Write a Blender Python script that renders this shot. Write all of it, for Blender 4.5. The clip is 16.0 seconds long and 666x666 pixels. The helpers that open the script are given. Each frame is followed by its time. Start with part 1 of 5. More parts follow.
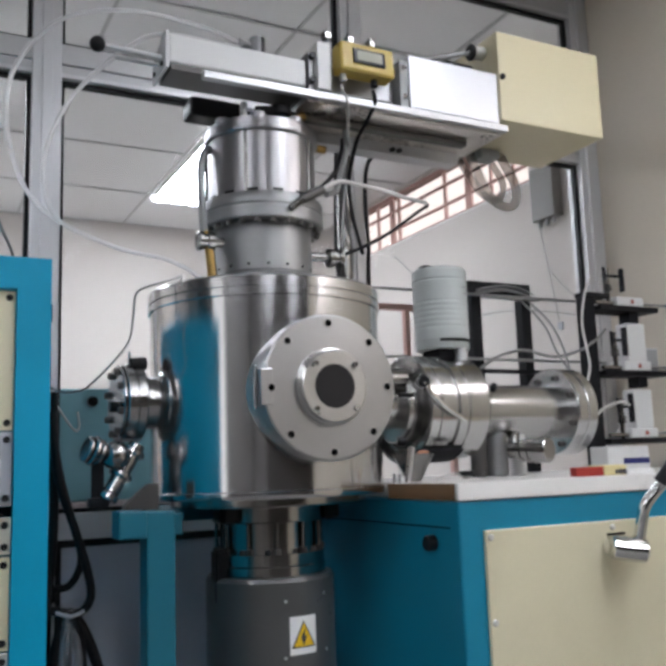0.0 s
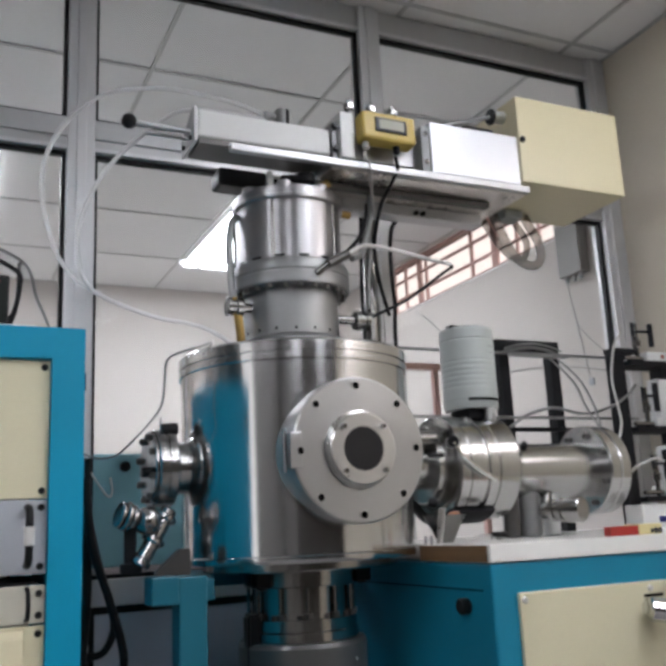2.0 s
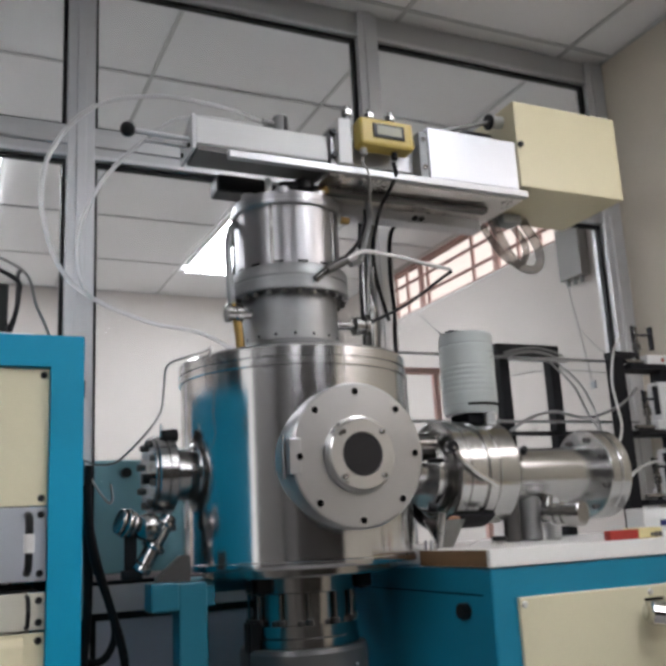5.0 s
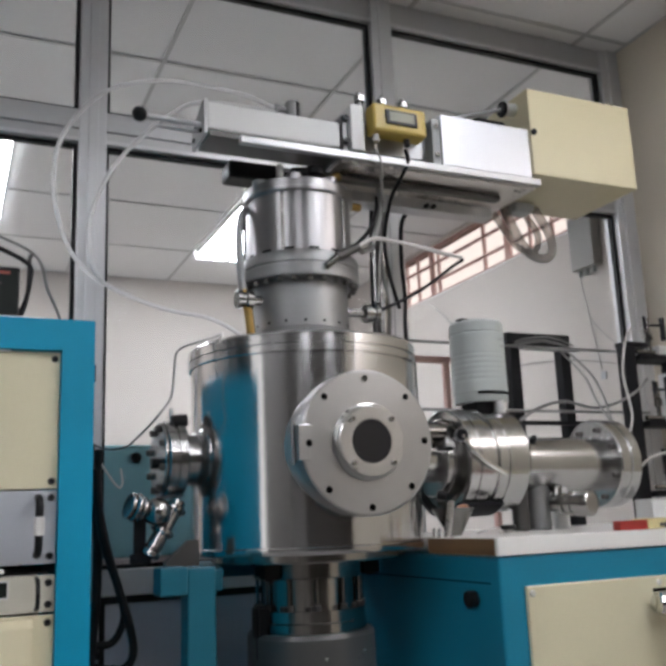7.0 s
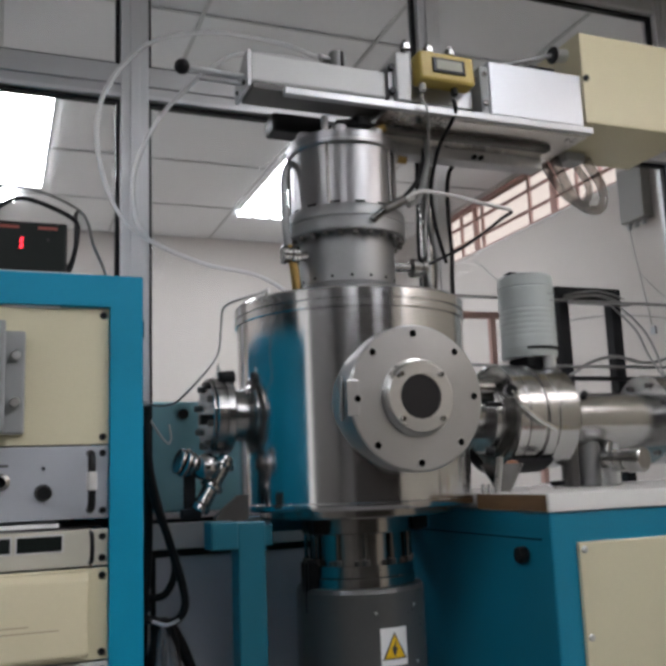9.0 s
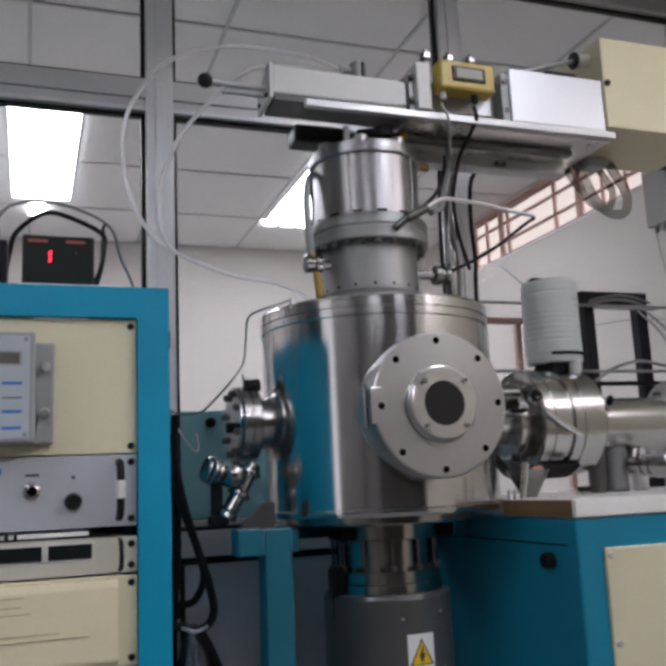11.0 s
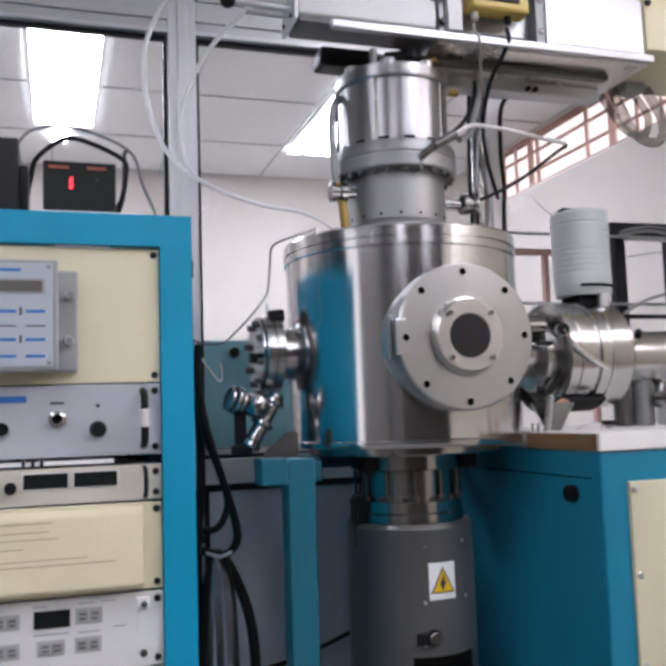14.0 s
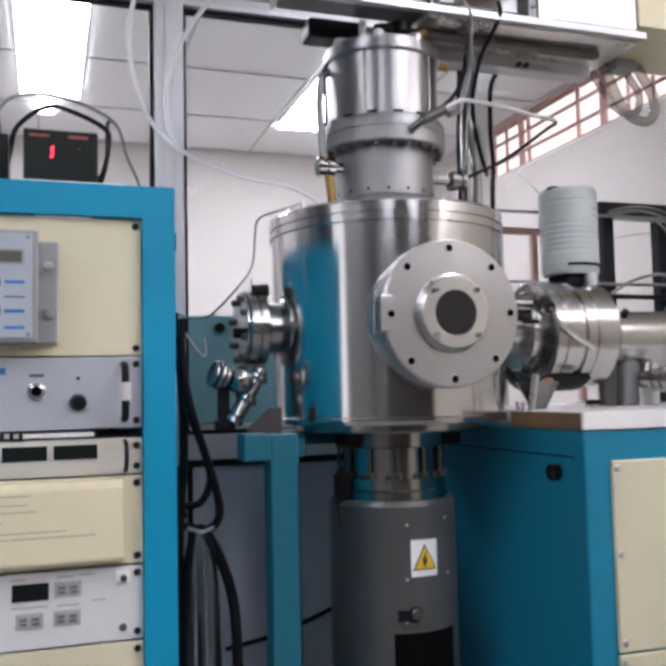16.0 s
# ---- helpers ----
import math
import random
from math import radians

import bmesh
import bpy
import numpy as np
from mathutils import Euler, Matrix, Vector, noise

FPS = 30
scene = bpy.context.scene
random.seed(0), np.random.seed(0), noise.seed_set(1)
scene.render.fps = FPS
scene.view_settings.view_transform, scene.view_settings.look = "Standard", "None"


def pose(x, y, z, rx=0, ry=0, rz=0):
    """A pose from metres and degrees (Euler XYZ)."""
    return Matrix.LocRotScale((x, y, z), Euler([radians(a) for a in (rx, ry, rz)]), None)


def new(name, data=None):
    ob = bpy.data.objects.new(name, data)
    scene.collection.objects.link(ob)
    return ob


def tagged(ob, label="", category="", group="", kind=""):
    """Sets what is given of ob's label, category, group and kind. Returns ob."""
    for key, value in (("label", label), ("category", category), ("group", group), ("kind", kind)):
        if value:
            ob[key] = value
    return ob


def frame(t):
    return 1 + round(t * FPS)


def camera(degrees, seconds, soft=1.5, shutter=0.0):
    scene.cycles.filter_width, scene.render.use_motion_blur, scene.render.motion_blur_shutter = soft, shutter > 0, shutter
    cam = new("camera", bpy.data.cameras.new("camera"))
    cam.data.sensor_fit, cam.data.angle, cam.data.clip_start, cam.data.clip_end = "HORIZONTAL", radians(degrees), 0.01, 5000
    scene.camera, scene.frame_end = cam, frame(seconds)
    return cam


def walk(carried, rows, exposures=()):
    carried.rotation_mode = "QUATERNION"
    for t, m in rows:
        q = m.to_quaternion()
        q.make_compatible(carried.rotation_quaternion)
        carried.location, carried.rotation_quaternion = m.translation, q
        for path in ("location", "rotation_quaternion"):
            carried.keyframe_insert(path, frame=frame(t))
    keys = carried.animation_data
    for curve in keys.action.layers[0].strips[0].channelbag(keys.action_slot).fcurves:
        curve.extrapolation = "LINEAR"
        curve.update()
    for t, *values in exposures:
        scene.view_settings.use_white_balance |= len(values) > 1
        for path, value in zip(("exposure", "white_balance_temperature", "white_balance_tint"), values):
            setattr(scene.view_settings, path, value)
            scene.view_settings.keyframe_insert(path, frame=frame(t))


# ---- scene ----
cam = camera(42.3, 16.0, soft=4.0)
# seconds, eye in metres, yaw, pitch, roll
ROWS = [
    (0.0, -0.0025, 0.0261, 0.9470, -26.87, 8.67, 1.93),
    (0.5, -0.0053, 0.0157, 0.9571, -26.78, 10.74, 3.25),
    (1.0, -0.0027, 0.0107, 0.9551, -25.88, 11.86, 3.08),
    (1.5, -0.0062, 0.0047, 0.9563, -25.00, 12.62, 2.95),
    (2.0, -0.0060, 0.0058, 0.9503, -24.66, 12.67, 2.68),
    (2.5, -0.0049, 0.0027, 0.9485, -24.58, 13.17, 2.90),
    (3.0, -0.0076, 0.0027, 0.9577, -24.52, 12.48, 2.97),
    (3.2, -0.0064, 0.0021, 0.9559, -24.49, 12.95, 3.04),
    (5.3, -0.0004, -0.0025, 0.9509, -24.31, 12.93, 2.94),
    (5.5, -0.0012, 0.0003, 0.9476, -23.96, 12.83, 2.84),
    (6.0, -0.0015, -0.0014, 0.9540, -23.55, 12.53, 2.74),
    (6.5, -0.0016, -0.0027, 0.9482, -23.61, 12.72, 2.80),
    (7.0, 0.0003, 0.0001, 0.9504, -23.83, 12.19, 2.29),
    (7.5, -0.0018, 0.0003, 0.9494, -23.47, 11.97, 2.11),
    (8.0, -0.0027, -0.0112, 0.9505, -20.67, 11.57, 2.33),
    (8.5, 0.0014, -0.0048, 0.9456, -19.60, 10.86, 3.00),
    (9.0, -0.0043, 0.0226, 0.9497, -21.13, 9.49, 2.18),
    (9.2, -0.0070, 0.0268, 0.9478, -20.81, 9.91, 2.00),
    (11.3, -0.0023, 0.0055, 0.9485, -19.05, 10.06, 2.49),
    (11.5, -0.0025, 0.0207, 0.9453, -19.25, 10.03, 2.14),
    (12.0, -0.0062, 0.0202, 0.9503, -19.20, 9.39, 1.57),
    (12.5, -0.0060, 0.0172, 0.9321, -17.90, 7.71, 1.50),
    (13.0, -0.0117, 0.0300, 0.9459, -18.16, 6.12, 1.50),
    (13.5, 0.0035, 0.0242, 0.9482, -17.54, 5.33, 1.72),
    (14.0, 0.0025, 0.0232, 0.9513, -17.68, 5.48, 1.87),
    (14.5, 0.0044, 0.0277, 0.9493, -19.23, 5.30, 2.35),
    (15.0, 0.0161, 0.0314, 0.9540, -18.09, 3.35, 0.92),
    (15.5, 0.0096, 0.0289, 0.9477, -18.20, 4.23, 1.01),
    (16.0, 0.0134, 0.0332, 0.9473, -18.47, 4.03, 1.24),
]
walk(cam, [(t, pose(x, y, z, 90 + pitch, roll, yaw)) for t, x, y, z, yaw, pitch, roll in ROWS],
     exposures=[(t, 0.32 + stops, kelvin, 10 if t < 12.4 else 16) for t, stops, kelvin in (
         (0.0, 0.0, 6150), (3.0, -0.08, 6300), (7.0, -0.16, 6350), (8.0, -0.50, 6350), (9.0, -0.46, 6350),
         (12.5, -0.36, 6150), (13.0, -0.03, 6150), (14.0, 0.19, 6150), (16.0, 0.18, 6150))])

# The plan is drawn in units of 0.72 m, levels counted from the eye's height.
S, EYE = 0.72, 0.95

# ---- world and light ----
world = bpy.data.worlds.new("sky")
scene.world = world
world.use_nodes = True
wn = world.node_tree.nodes
sky = wn.new("ShaderNodeTexSky")
sky.sky_type, sky.sun_disc = "NISHITA", False
sky.sun_elevation, sky.sun_rotation = radians(40), radians(80)
world.node_tree.links.new(sky.outputs[0], wn["Background"].inputs[0])
wn["Background"].inputs[1].default_value = 0.1
LAMP = 20.0      # radiance of the next room's diffusers
LAMP_NEAR = 16.0 # radiance of this room's diffusers


# ---- materials ----
def mat(name, color, rough=0.5, metal=0.0, var=0.08, scale=6.0, bump=0.0, fine=120.0, stretch=(1, 1, 1), coat=0.0, spec=0.5, dirt=0.0, rvar=0.07):
    m = bpy.data.materials.new(name)
    m.use_nodes = True
    n, l = m.node_tree.nodes, m.node_tree.links
    b = n["Principled BSDF"]
    tc = n.new("ShaderNodeTexCoord")
    mp = n.new("ShaderNodeMapping")
    mp.inputs["Scale"].default_value = stretch
    l.new(tc.outputs["Object"], mp.inputs[0])
    big, small = n.new("ShaderNodeTexNoise"), n.new("ShaderNodeTexNoise")
    for t, s, d in ((big, scale, 4), (small, fine, 2)):
        t.inputs["Scale"].default_value, t.inputs["Detail"].default_value = s, d
        l.new(mp.outputs[0], t.inputs["Vector"])
    mix = n.new("ShaderNodeMath")
    mix.operation = "MULTIPLY_ADD"
    mix.inputs[1].default_value = 0.4
    l.new(small.outputs[0], mix.inputs[0])
    l.new(big.outputs[0], mix.inputs[2])
    ramp = n.new("ShaderNodeMapRange")
    ramp.inputs[1].default_value, ramp.inputs[2].default_value = 0.35, 1.05
    ramp.inputs[3].default_value, ramp.inputs[4].default_value = 1 - var, 1 + var
    l.new(mix.outputs[0], ramp.inputs[0])
    tint = n.new("ShaderNodeVectorMath")
    tint.operation = "SCALE"
    tint.inputs[0].default_value = color[:3]
    l.new(ramp.outputs[0], tint.inputs["Scale"])
    last = tint.outputs[0]
    if dirt:
        stain = n.new("ShaderNodeTexNoise")
        stain.inputs["Scale"].default_value, stain.inputs["Detail"].default_value, stain.inputs["Distortion"].default_value = 3.0, 6, 0.6
        l.new(tc.outputs["Object"], stain.inputs["Vector"])
        sr = n.new("ShaderNodeMapRange")
        sr.inputs[1].default_value, sr.inputs[2].default_value, sr.inputs[4].default_value = 0.52, 0.75, dirt
        l.new(stain.outputs[0], sr.inputs[0])
        dm = n.new("ShaderNodeMix")
        dm.data_type = "RGBA"
        dm.inputs["B"].default_value = (color[0] * 0.45, color[1] * 0.4, color[2] * 0.33, 1)
        l.new(sr.outputs[0], dm.inputs["Factor"])
        l.new(last, dm.inputs["A"])
        last = dm.outputs["Result"]
    l.new(last, b.inputs["Base Color"])
    rr = n.new("ShaderNodeMapRange")
    rr.inputs[1].default_value, rr.inputs[2].default_value = 0.3, 1.0
    rr.inputs[3].default_value, rr.inputs[4].default_value = max(0.02, rough - rvar), min(1, rough + rvar)
    l.new(mix.outputs[0], rr.inputs[0])
    l.new(rr.outputs[0], b.inputs["Roughness"])
    b.inputs["Metallic"].default_value = metal
    b.inputs["Coat Weight"].default_value = coat
    b.inputs["Specular IOR Level"].default_value = spec
    if bump:
        bp = n.new("ShaderNodeBump")
        bp.inputs["Strength"].default_value, bp.inputs["Distance"].default_value = bump, 0.002
        l.new(mix.outputs[0], bp.inputs["Height"])
        l.new(bp.outputs[0], b.inputs["Normal"])
    return m


def brushed(name, color, rough, aniso, axis):
    """Turned metal: the brushing runs round the axis."""
    m = mat(name, color, rough, 1.0, 0.05, 5.0, 0.0, 60, (1, 1, 1), rvar=0.012)
    n, l = m.node_tree.nodes, m.node_tree.links
    t = n.new("ShaderNodeTangent")
    t.direction_type, t.axis = "RADIAL", axis
    b = n["Principled BSDF"]
    b.inputs["Anisotropic"].default_value = aniso
    b.inputs["Anisotropic Rotation"].default_value = 0.25
    l.new(t.outputs[0], b.inputs["Tangent"])
    return m


def glow(name, color, strength):
    m = bpy.data.materials.new(name)
    m.use_nodes = True
    n = m.node_tree.nodes
    n.remove(n["Principled BSDF"])
    e = n.new("ShaderNodeEmission")
    e.inputs[0].default_value, e.inputs[1].default_value = (*color, 1), strength
    m.node_tree.links.new(e.outputs[0], n["Material Output"].inputs[0])
    return m


def clear(name, tint, gloss=0.6, rough=0.02):
    """Thin clear sheet: see-through, with a gloss that grows at grazing angles."""
    m = bpy.data.materials.new(name)
    m.use_nodes = True
    n, l = m.node_tree.nodes, m.node_tree.links
    n.remove(n["Principled BSDF"])
    tr, gl, mx, fr = (n.new("ShaderNode" + k) for k in ("BsdfTransparent", "BsdfGlossy", "MixShader", "Fresnel"))
    tr.inputs[0].default_value = (*tint, 1)
    gl.inputs["Roughness"].default_value = rough
    k = n.new("ShaderNodeMath")
    k.operation = "MULTIPLY"
    k.inputs[1].default_value = gloss
    l.new(fr.outputs[0], k.inputs[0])
    l.new(k.outputs[0], mx.inputs[0])
    l.new(tr.outputs[0], mx.inputs[1])
    l.new(gl.outputs[0], mx.inputs[2])
    l.new(mx.outputs[0], n["Material Output"].inputs[0])
    return m


def hazy(name, color, cloud, tint=(0.95, 0.96, 0.97), through_light=0.0):
    """Milky see-through plastic."""
    m = clear(name, tint, 0.8, 0.12)
    n, l = m.node_tree.nodes, m.node_tree.links
    df, mx = n.new("ShaderNodeBsdfDiffuse"), n.new("ShaderNodeMixShader")
    df.inputs[0].default_value, mx.inputs[0].default_value = (*color, 1), cloud
    out = n["Material Output"]
    l.new(out.inputs[0].links[0].from_socket, mx.inputs[1])
    body = df.outputs[0]
    if through_light:
        tl, both = n.new("ShaderNodeBsdfTranslucent"), n.new("ShaderNodeMixShader")
        tl.inputs[0].default_value, both.inputs[0].default_value = (*color, 1), through_light
        l.new(body, both.inputs[1])
        l.new(tl.outputs[0], both.inputs[2])
        body = both.outputs[0]
    l.new(body, mx.inputs[2])
    l.new(mx.outputs[0], out.inputs[0])
    return m


STEEL_Z = brushed("turned_steel", (0.62, 0.613, 0.610), 0.16, 0.6, "Z")
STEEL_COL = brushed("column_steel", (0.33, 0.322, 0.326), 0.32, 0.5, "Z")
STEEL_X = brushed("turned_steel_across", (0.48, 0.474, 0.466), 0.22, 0.6, "X")
STEEL_Y = brushed("faced_steel", (0.46, 0.456, 0.452), 0.34, 0.2, "Y")
PUMP_STEEL = brushed("pump_flange_steel", (0.40, 0.385, 0.36), 0.2, 0.4, "Z")
STEEL = mat("machined_steel", (0.58, 0.57, 0.55), 0.3, 1.0, 0.08, 9)
DARK_CHROME = mat("dull_chrome", (0.42, 0.41, 0.40), 0.16, 1.0, 0.1, 30)
# Darker steel copy: shade and dim reflections are put into the colour.
SHADED_STEEL = mat("shaded_steel", (0.20, 0.195, 0.185), 0.22, 1.0, 0.2, 14, 0.1)
WORN_STEEL = mat("worn_steel", (0.44, 0.43, 0.42), 0.22, 1.0, 0.15, 25, 0.1)
CHROME = mat("chrome", (0.72, 0.71, 0.69), 0.12, 1.0, 0.05, 9)
CAST = mat("bead_blasted_steel", (0.275, 0.275, 0.275), 0.46, 0.85, 0.10, 12, 0.15)
ALU = mat("aluminium", (0.66, 0.67, 0.68), 0.3, 0.95, 0.07, 8)
DARK_STEEL = mat("dark_steel_plate", (0.10, 0.095, 0.09), 0.4, 0.6, 0.1, 9)
ALU_DULL = mat("dull_aluminium", (0.80, 0.77, 0.73), 0.28, 1.0, 0.08, 8)
ALU_SHEET = mat("bright_aluminium_sheet", (0.58, 0.59, 0.62), 0.36, 0.75, 0.04, 4)
ALU_FRAME = mat("anodised_aluminium", (0.50, 0.50, 0.505), 0.42, 0.7, 0.07, 5)
ALU_LIGHT = mat("light_anodised_aluminium", (0.60, 0.60, 0.61), 0.4, 0.6, 0.06, 5)
BLUE = mat("blue_paint", (0.004, 0.255, 0.42), 0.45, 0.0, 0.09, 5, 0.06, 220, dirt=0.15, spec=0.3)
# Teal-blue of the frame, darkened to include the shade under the chamber.
BLUE_FRAME = mat("teal_blue_paint_shaded", (0.010, 0.112, 0.160), 0.35, 0.0, 0.08, 5, 0.06, 220, dirt=0.15)
BLUE_CAB = mat("cabinet_blue_paint", (0.012, 0.200, 0.315), 0.38, 0.0, 0.08, 5, 0.06, 220, dirt=0.14, spec=0.3)
TEAL = mat("pale_teal_paint", (0.20, 0.40, 0.46), 0.45, 0.0, 0.08, 5, 0.05)
CREAM = mat("cream_paint", (0.63, 0.585, 0.41), 0.42, 0.0, 0.05, 4, 0.06, 200, dirt=0.10)
CREAM_BOX = mat("cream_sheet_metal", (0.60, 0.54, 0.355), 0.36, 0.0, 0.05, 3, 0.05, 200, dirt=0.06)
CREAM_GLOSS = mat("cream_moulded_plastic", (0.66, 0.60, 0.42), 0.2, 0.0, 0.05, 4, 0.03)
GREY_PANEL = mat("grey_panel_paint", (0.40, 0.42, 0.455), 0.42, 0.0, 0.05, 6, 0.05, dirt=0.12)
GREY_CASE = mat("grey_case_paint", (0.30, 0.31, 0.31), 0.45, 0.1, 0.06, 6, 0.05, dirt=0.1)
PALE_CASE = mat("pale_grey_enamel", (0.62, 0.62, 0.61), 0.4, 0.0, 0.05, 6, 0.04, dirt=0.08)
FACE_BLUE = mat("pale_blue_keypad", (0.38, 0.42, 0.46), 0.45, 0.0, 0.04, 6)
MOTOR = mat("blue_grey_enamel", (0.40, 0.43, 0.415), 0.38, 0.0, 0.06, 7, 0.05, dirt=0.1)
PUMP = mat("dark_grey_enamel", (0.085, 0.085, 0.083), 0.30, 0.1, 0.10, 6, 0.05, dirt=0.1, coat=0.2)
LAMINATE = mat("slate_grey_laminate", (0.52, 0.54, 0.60), 0.5, 0.0, 0.06, 3, 0.03)
TABLETOP = mat("white_laminate", (0.74, 0.73, 0.70), 0.3, 0.0, 0.05, 5, 0.0, dirt=0.18)
CHIP = mat("bare_chipboard_edge", (0.17, 0.095, 0.042), 0.6, 0.0, 0.3, 9, 0.3, 160, (1, 1, 5))
GREY_WALL = mat("grey_wall_paint", (0.17, 0.163, 0.155), 0.7, 0.0, 0.04, 1.6, 0.1)
WALL = mat("off_white_wall_paint", (0.58, 0.538, 0.505), 0.75, 0.0, 0.035, 1.6, 0.15, 90, dirt=0.05)
# Near-black brown, set so the chamber mirrors a dark band.
DIM_WALL = mat("darkened_wall_paint", (0.020, 0.0165, 0.0135), 0.7, 0.0, 0.1, 1.6, 0.1, spec=0.2)
WALL_CREAM = mat("cream_grey_wall_paint", (0.58, 0.525, 0.435), 0.75, 0.0, 0.04, 1.6, 0.18, 90, dirt=0.06)
TILE = mat("ceiling_tile", (0.80, 0.79, 0.785), 0.9, 0.0, 0.04, 2.0, 0.25, 240)
TBAR = mat("ceiling_grid_paint", (0.50, 0.50, 0.49), 0.5, 0.0, 0.03)
FLOOR = mat("grey_vinyl_floor", (0.16, 0.155, 0.15), 0.4, 0.0, 0.10, 3, 0.05, 90, dirt=0.2)
FLOOR_PALE = mat("pale_vinyl_floor", (0.46, 0.45, 0.44), 0.4, 0.0, 0.08, 3, 0.05, 90)
RUBBER = mat("black_rubber", (0.007, 0.007, 0.008), 0.5, 0.0, 0.15, 20, spec=0.2)
BLACK = mat("black_plastic", (0.009, 0.009, 0.010), 0.35, 0.0, 0.1, 20, spec=0.2)
BLACK_IRON = mat("black_painted_iron", (0.008, 0.008, 0.010), 0.6, 0.0, 0.15, 12, 0.1, spec=0.2)
HOLE = mat("dark_recess", (0.002, 0.002, 0.002), 0.9, spec=0.1)
YELLOW = mat("yellow_plastic", (0.50, 0.37, 0.085), 0.45, 0.0, 0.07, 12, 0.05, dirt=0.1)
LABEL_YELLOW = mat("label_yellow", (0.80, 0.50, 0.01), 0.45)
RED = mat("red_card", (0.30, 0.022, 0.016), 0.5, 0.0, 0.1, 14)
PAPER = mat("white_paper", (0.80, 0.80, 0.79), 0.7, 0.0, 0.03)
INK = mat("grey_ink", (0.05, 0.047, 0.045), 0.7)
INK_PALE = mat("pale_grey_ink", (0.30, 0.31, 0.34), 0.6)
INK_BLUE = mat("blue_ink", (0.03, 0.16, 0.48), 0.6)
INK_RED = mat("faded_red_ink", (0.30, 0.07, 0.05), 0.6)
LCD = mat("lcd_glass", (0.36, 0.36, 0.29), 0.5, 0.0, 0.05, spec=0.2)
LCD_DARK = mat("dark_display_glass", (0.007, 0.010, 0.009), 0.35, spec=0.2)
BRASS = mat("brass", (0.30, 0.20, 0.07), 0.35, 1.0, 0.1)
WHITE_CABLE = mat("white_cable_sheath", (0.55, 0.54, 0.52), 0.45)
GREY_CABLE = mat("grey_cable_sheath", (0.20, 0.20, 0.195), 0.5)
SALMON = mat("salmon_painted_steel", (0.52, 0.31, 0.27), 0.5, 0.0, 0.1)
VIEWGLASS = mat("dark_viewport_glass", (0.020, 0.0185, 0.0185), 0.6, 0.0, 0.1, spec=0.15)
GLASS = clear("window_glass", (0.93, 0.945, 0.94), 0.06)
PVC = hazy("clear_plastic_tube", (0.95, 0.95, 0.95), 0.55, (0.98, 0.98, 0.98), 0.6)
ACRYLIC = hazy("clear_acrylic_hose", (0.34, 0.32, 0.30), 0.22, (0.76, 0.74, 0.72))
BAG = hazy("clear_polythene", (0.45, 0.47, 0.50), 0.17)
LIGHT = glow("fluorescent_diffuser", (0.95, 0.95, 1.0), LAMP)
LIGHT_NEAR = glow("opal_diffuser", (0.96, 0.96, 1.0), LAMP_NEAR)
OUTSIDE = glow("added_daylight_glow", (1.0, 0.92, 0.89), 9.0)
OUTSIDE_PINK = glow("pinkish_daylight", (1.0, 0.80, 0.74), 1.35)
DOORWAY_GLOW = glow("doorway_glow", (1.0, 0.98, 0.96), 1.0)
LED = glow("red_led", (1.0, 0.03, 0.05), 4.0)


# ---- building blocks, all in plan units ----
ZOOM = [1.0]      # a group of things may be drawn nearer to the eye by this factor


def M(p):
    k = S * ZOOM[0]
    return Vector((k * p[0], k * p[1], EYE + k * (p[2] - EYE)))


ORIGIN = {}


def finish(bm, sharp=32):
    bmesh.ops.recalc_face_normals(bm, faces=bm.faces)
    for f in bm.faces:
        f.smooth = True
    for e in bm.edges:
        e.smooth = len(e.link_faces) == 2 and e.calc_face_angle(0) < radians(sharp)
        if e.smooth and e.calc_face_angle(0) > radians(12):
            a, b = sorted(f.calc_area() for f in e.link_faces)
            e.smooth = b < a * 6        # wide flat faces stay flat beside a narrow bevel


def thing(name, base, label, category, group="", kind=""):
    ob = new(name)
    ob.empty_display_size = 0.05
    ob.location = M(base)
    ORIGIN[ob] = M(base)
    return tagged(ob, label, category, group, kind)


def part(name, bm, material, parent, label=""):
    o = ORIGIN[parent]
    for v in bm.verts:
        v.co = M(v.co) - o
    finish(bm)
    me = bpy.data.meshes.new(name)
    bm.to_mesh(me)
    bm.free()
    me.materials.append(material)
    ob = new(name, me)
    ob.parent = parent
    ORIGIN[ob] = o
    return tagged(ob, label)


def solid(name, bm, material, label, category, kind="", group=""):
    """A top-level thing of one mesh, with its origin at the middle of its foot."""
    xs = [v.co for v in bm.verts]
    base = ((min(c.x for c in xs) + max(c.x for c in xs)) / 2, (min(c.y for c in xs) + max(c.y for c in xs)) / 2, min(c.z for c in xs))
    o = M(base)
    for v in bm.verts:
        v.co = M(v.co) - o
    finish(bm)
    me = bpy.data.meshes.new(name)
    bm.to_mesh(me)
    bm.free()
    me.materials.append(material)
    ob = new(name, me)
    ob.location = o
    ORIGIN[ob] = o
    return tagged(ob, label, category, group, kind)


def unit(name, bm, material):
    """A mesh round its own origin, to be placed many times."""
    for v in bm.verts:
        v.co *= S * ZOOM[0]
    finish(bm)
    me = bpy.data.meshes.new(name)
    bm.to_mesh(me)
    bm.free()
    me.materials.append(material)
    return me


def place(name, me, parent, p, rot=(0, 0, 0), label=""):
    ob = new(name, me)
    ob.parent = parent
    ob.matrix_basis = pose(*(M(p) - ORIGIN[parent]), *rot)
    ORIGIN[ob] = ORIGIN[parent]
    return tagged(ob, label)


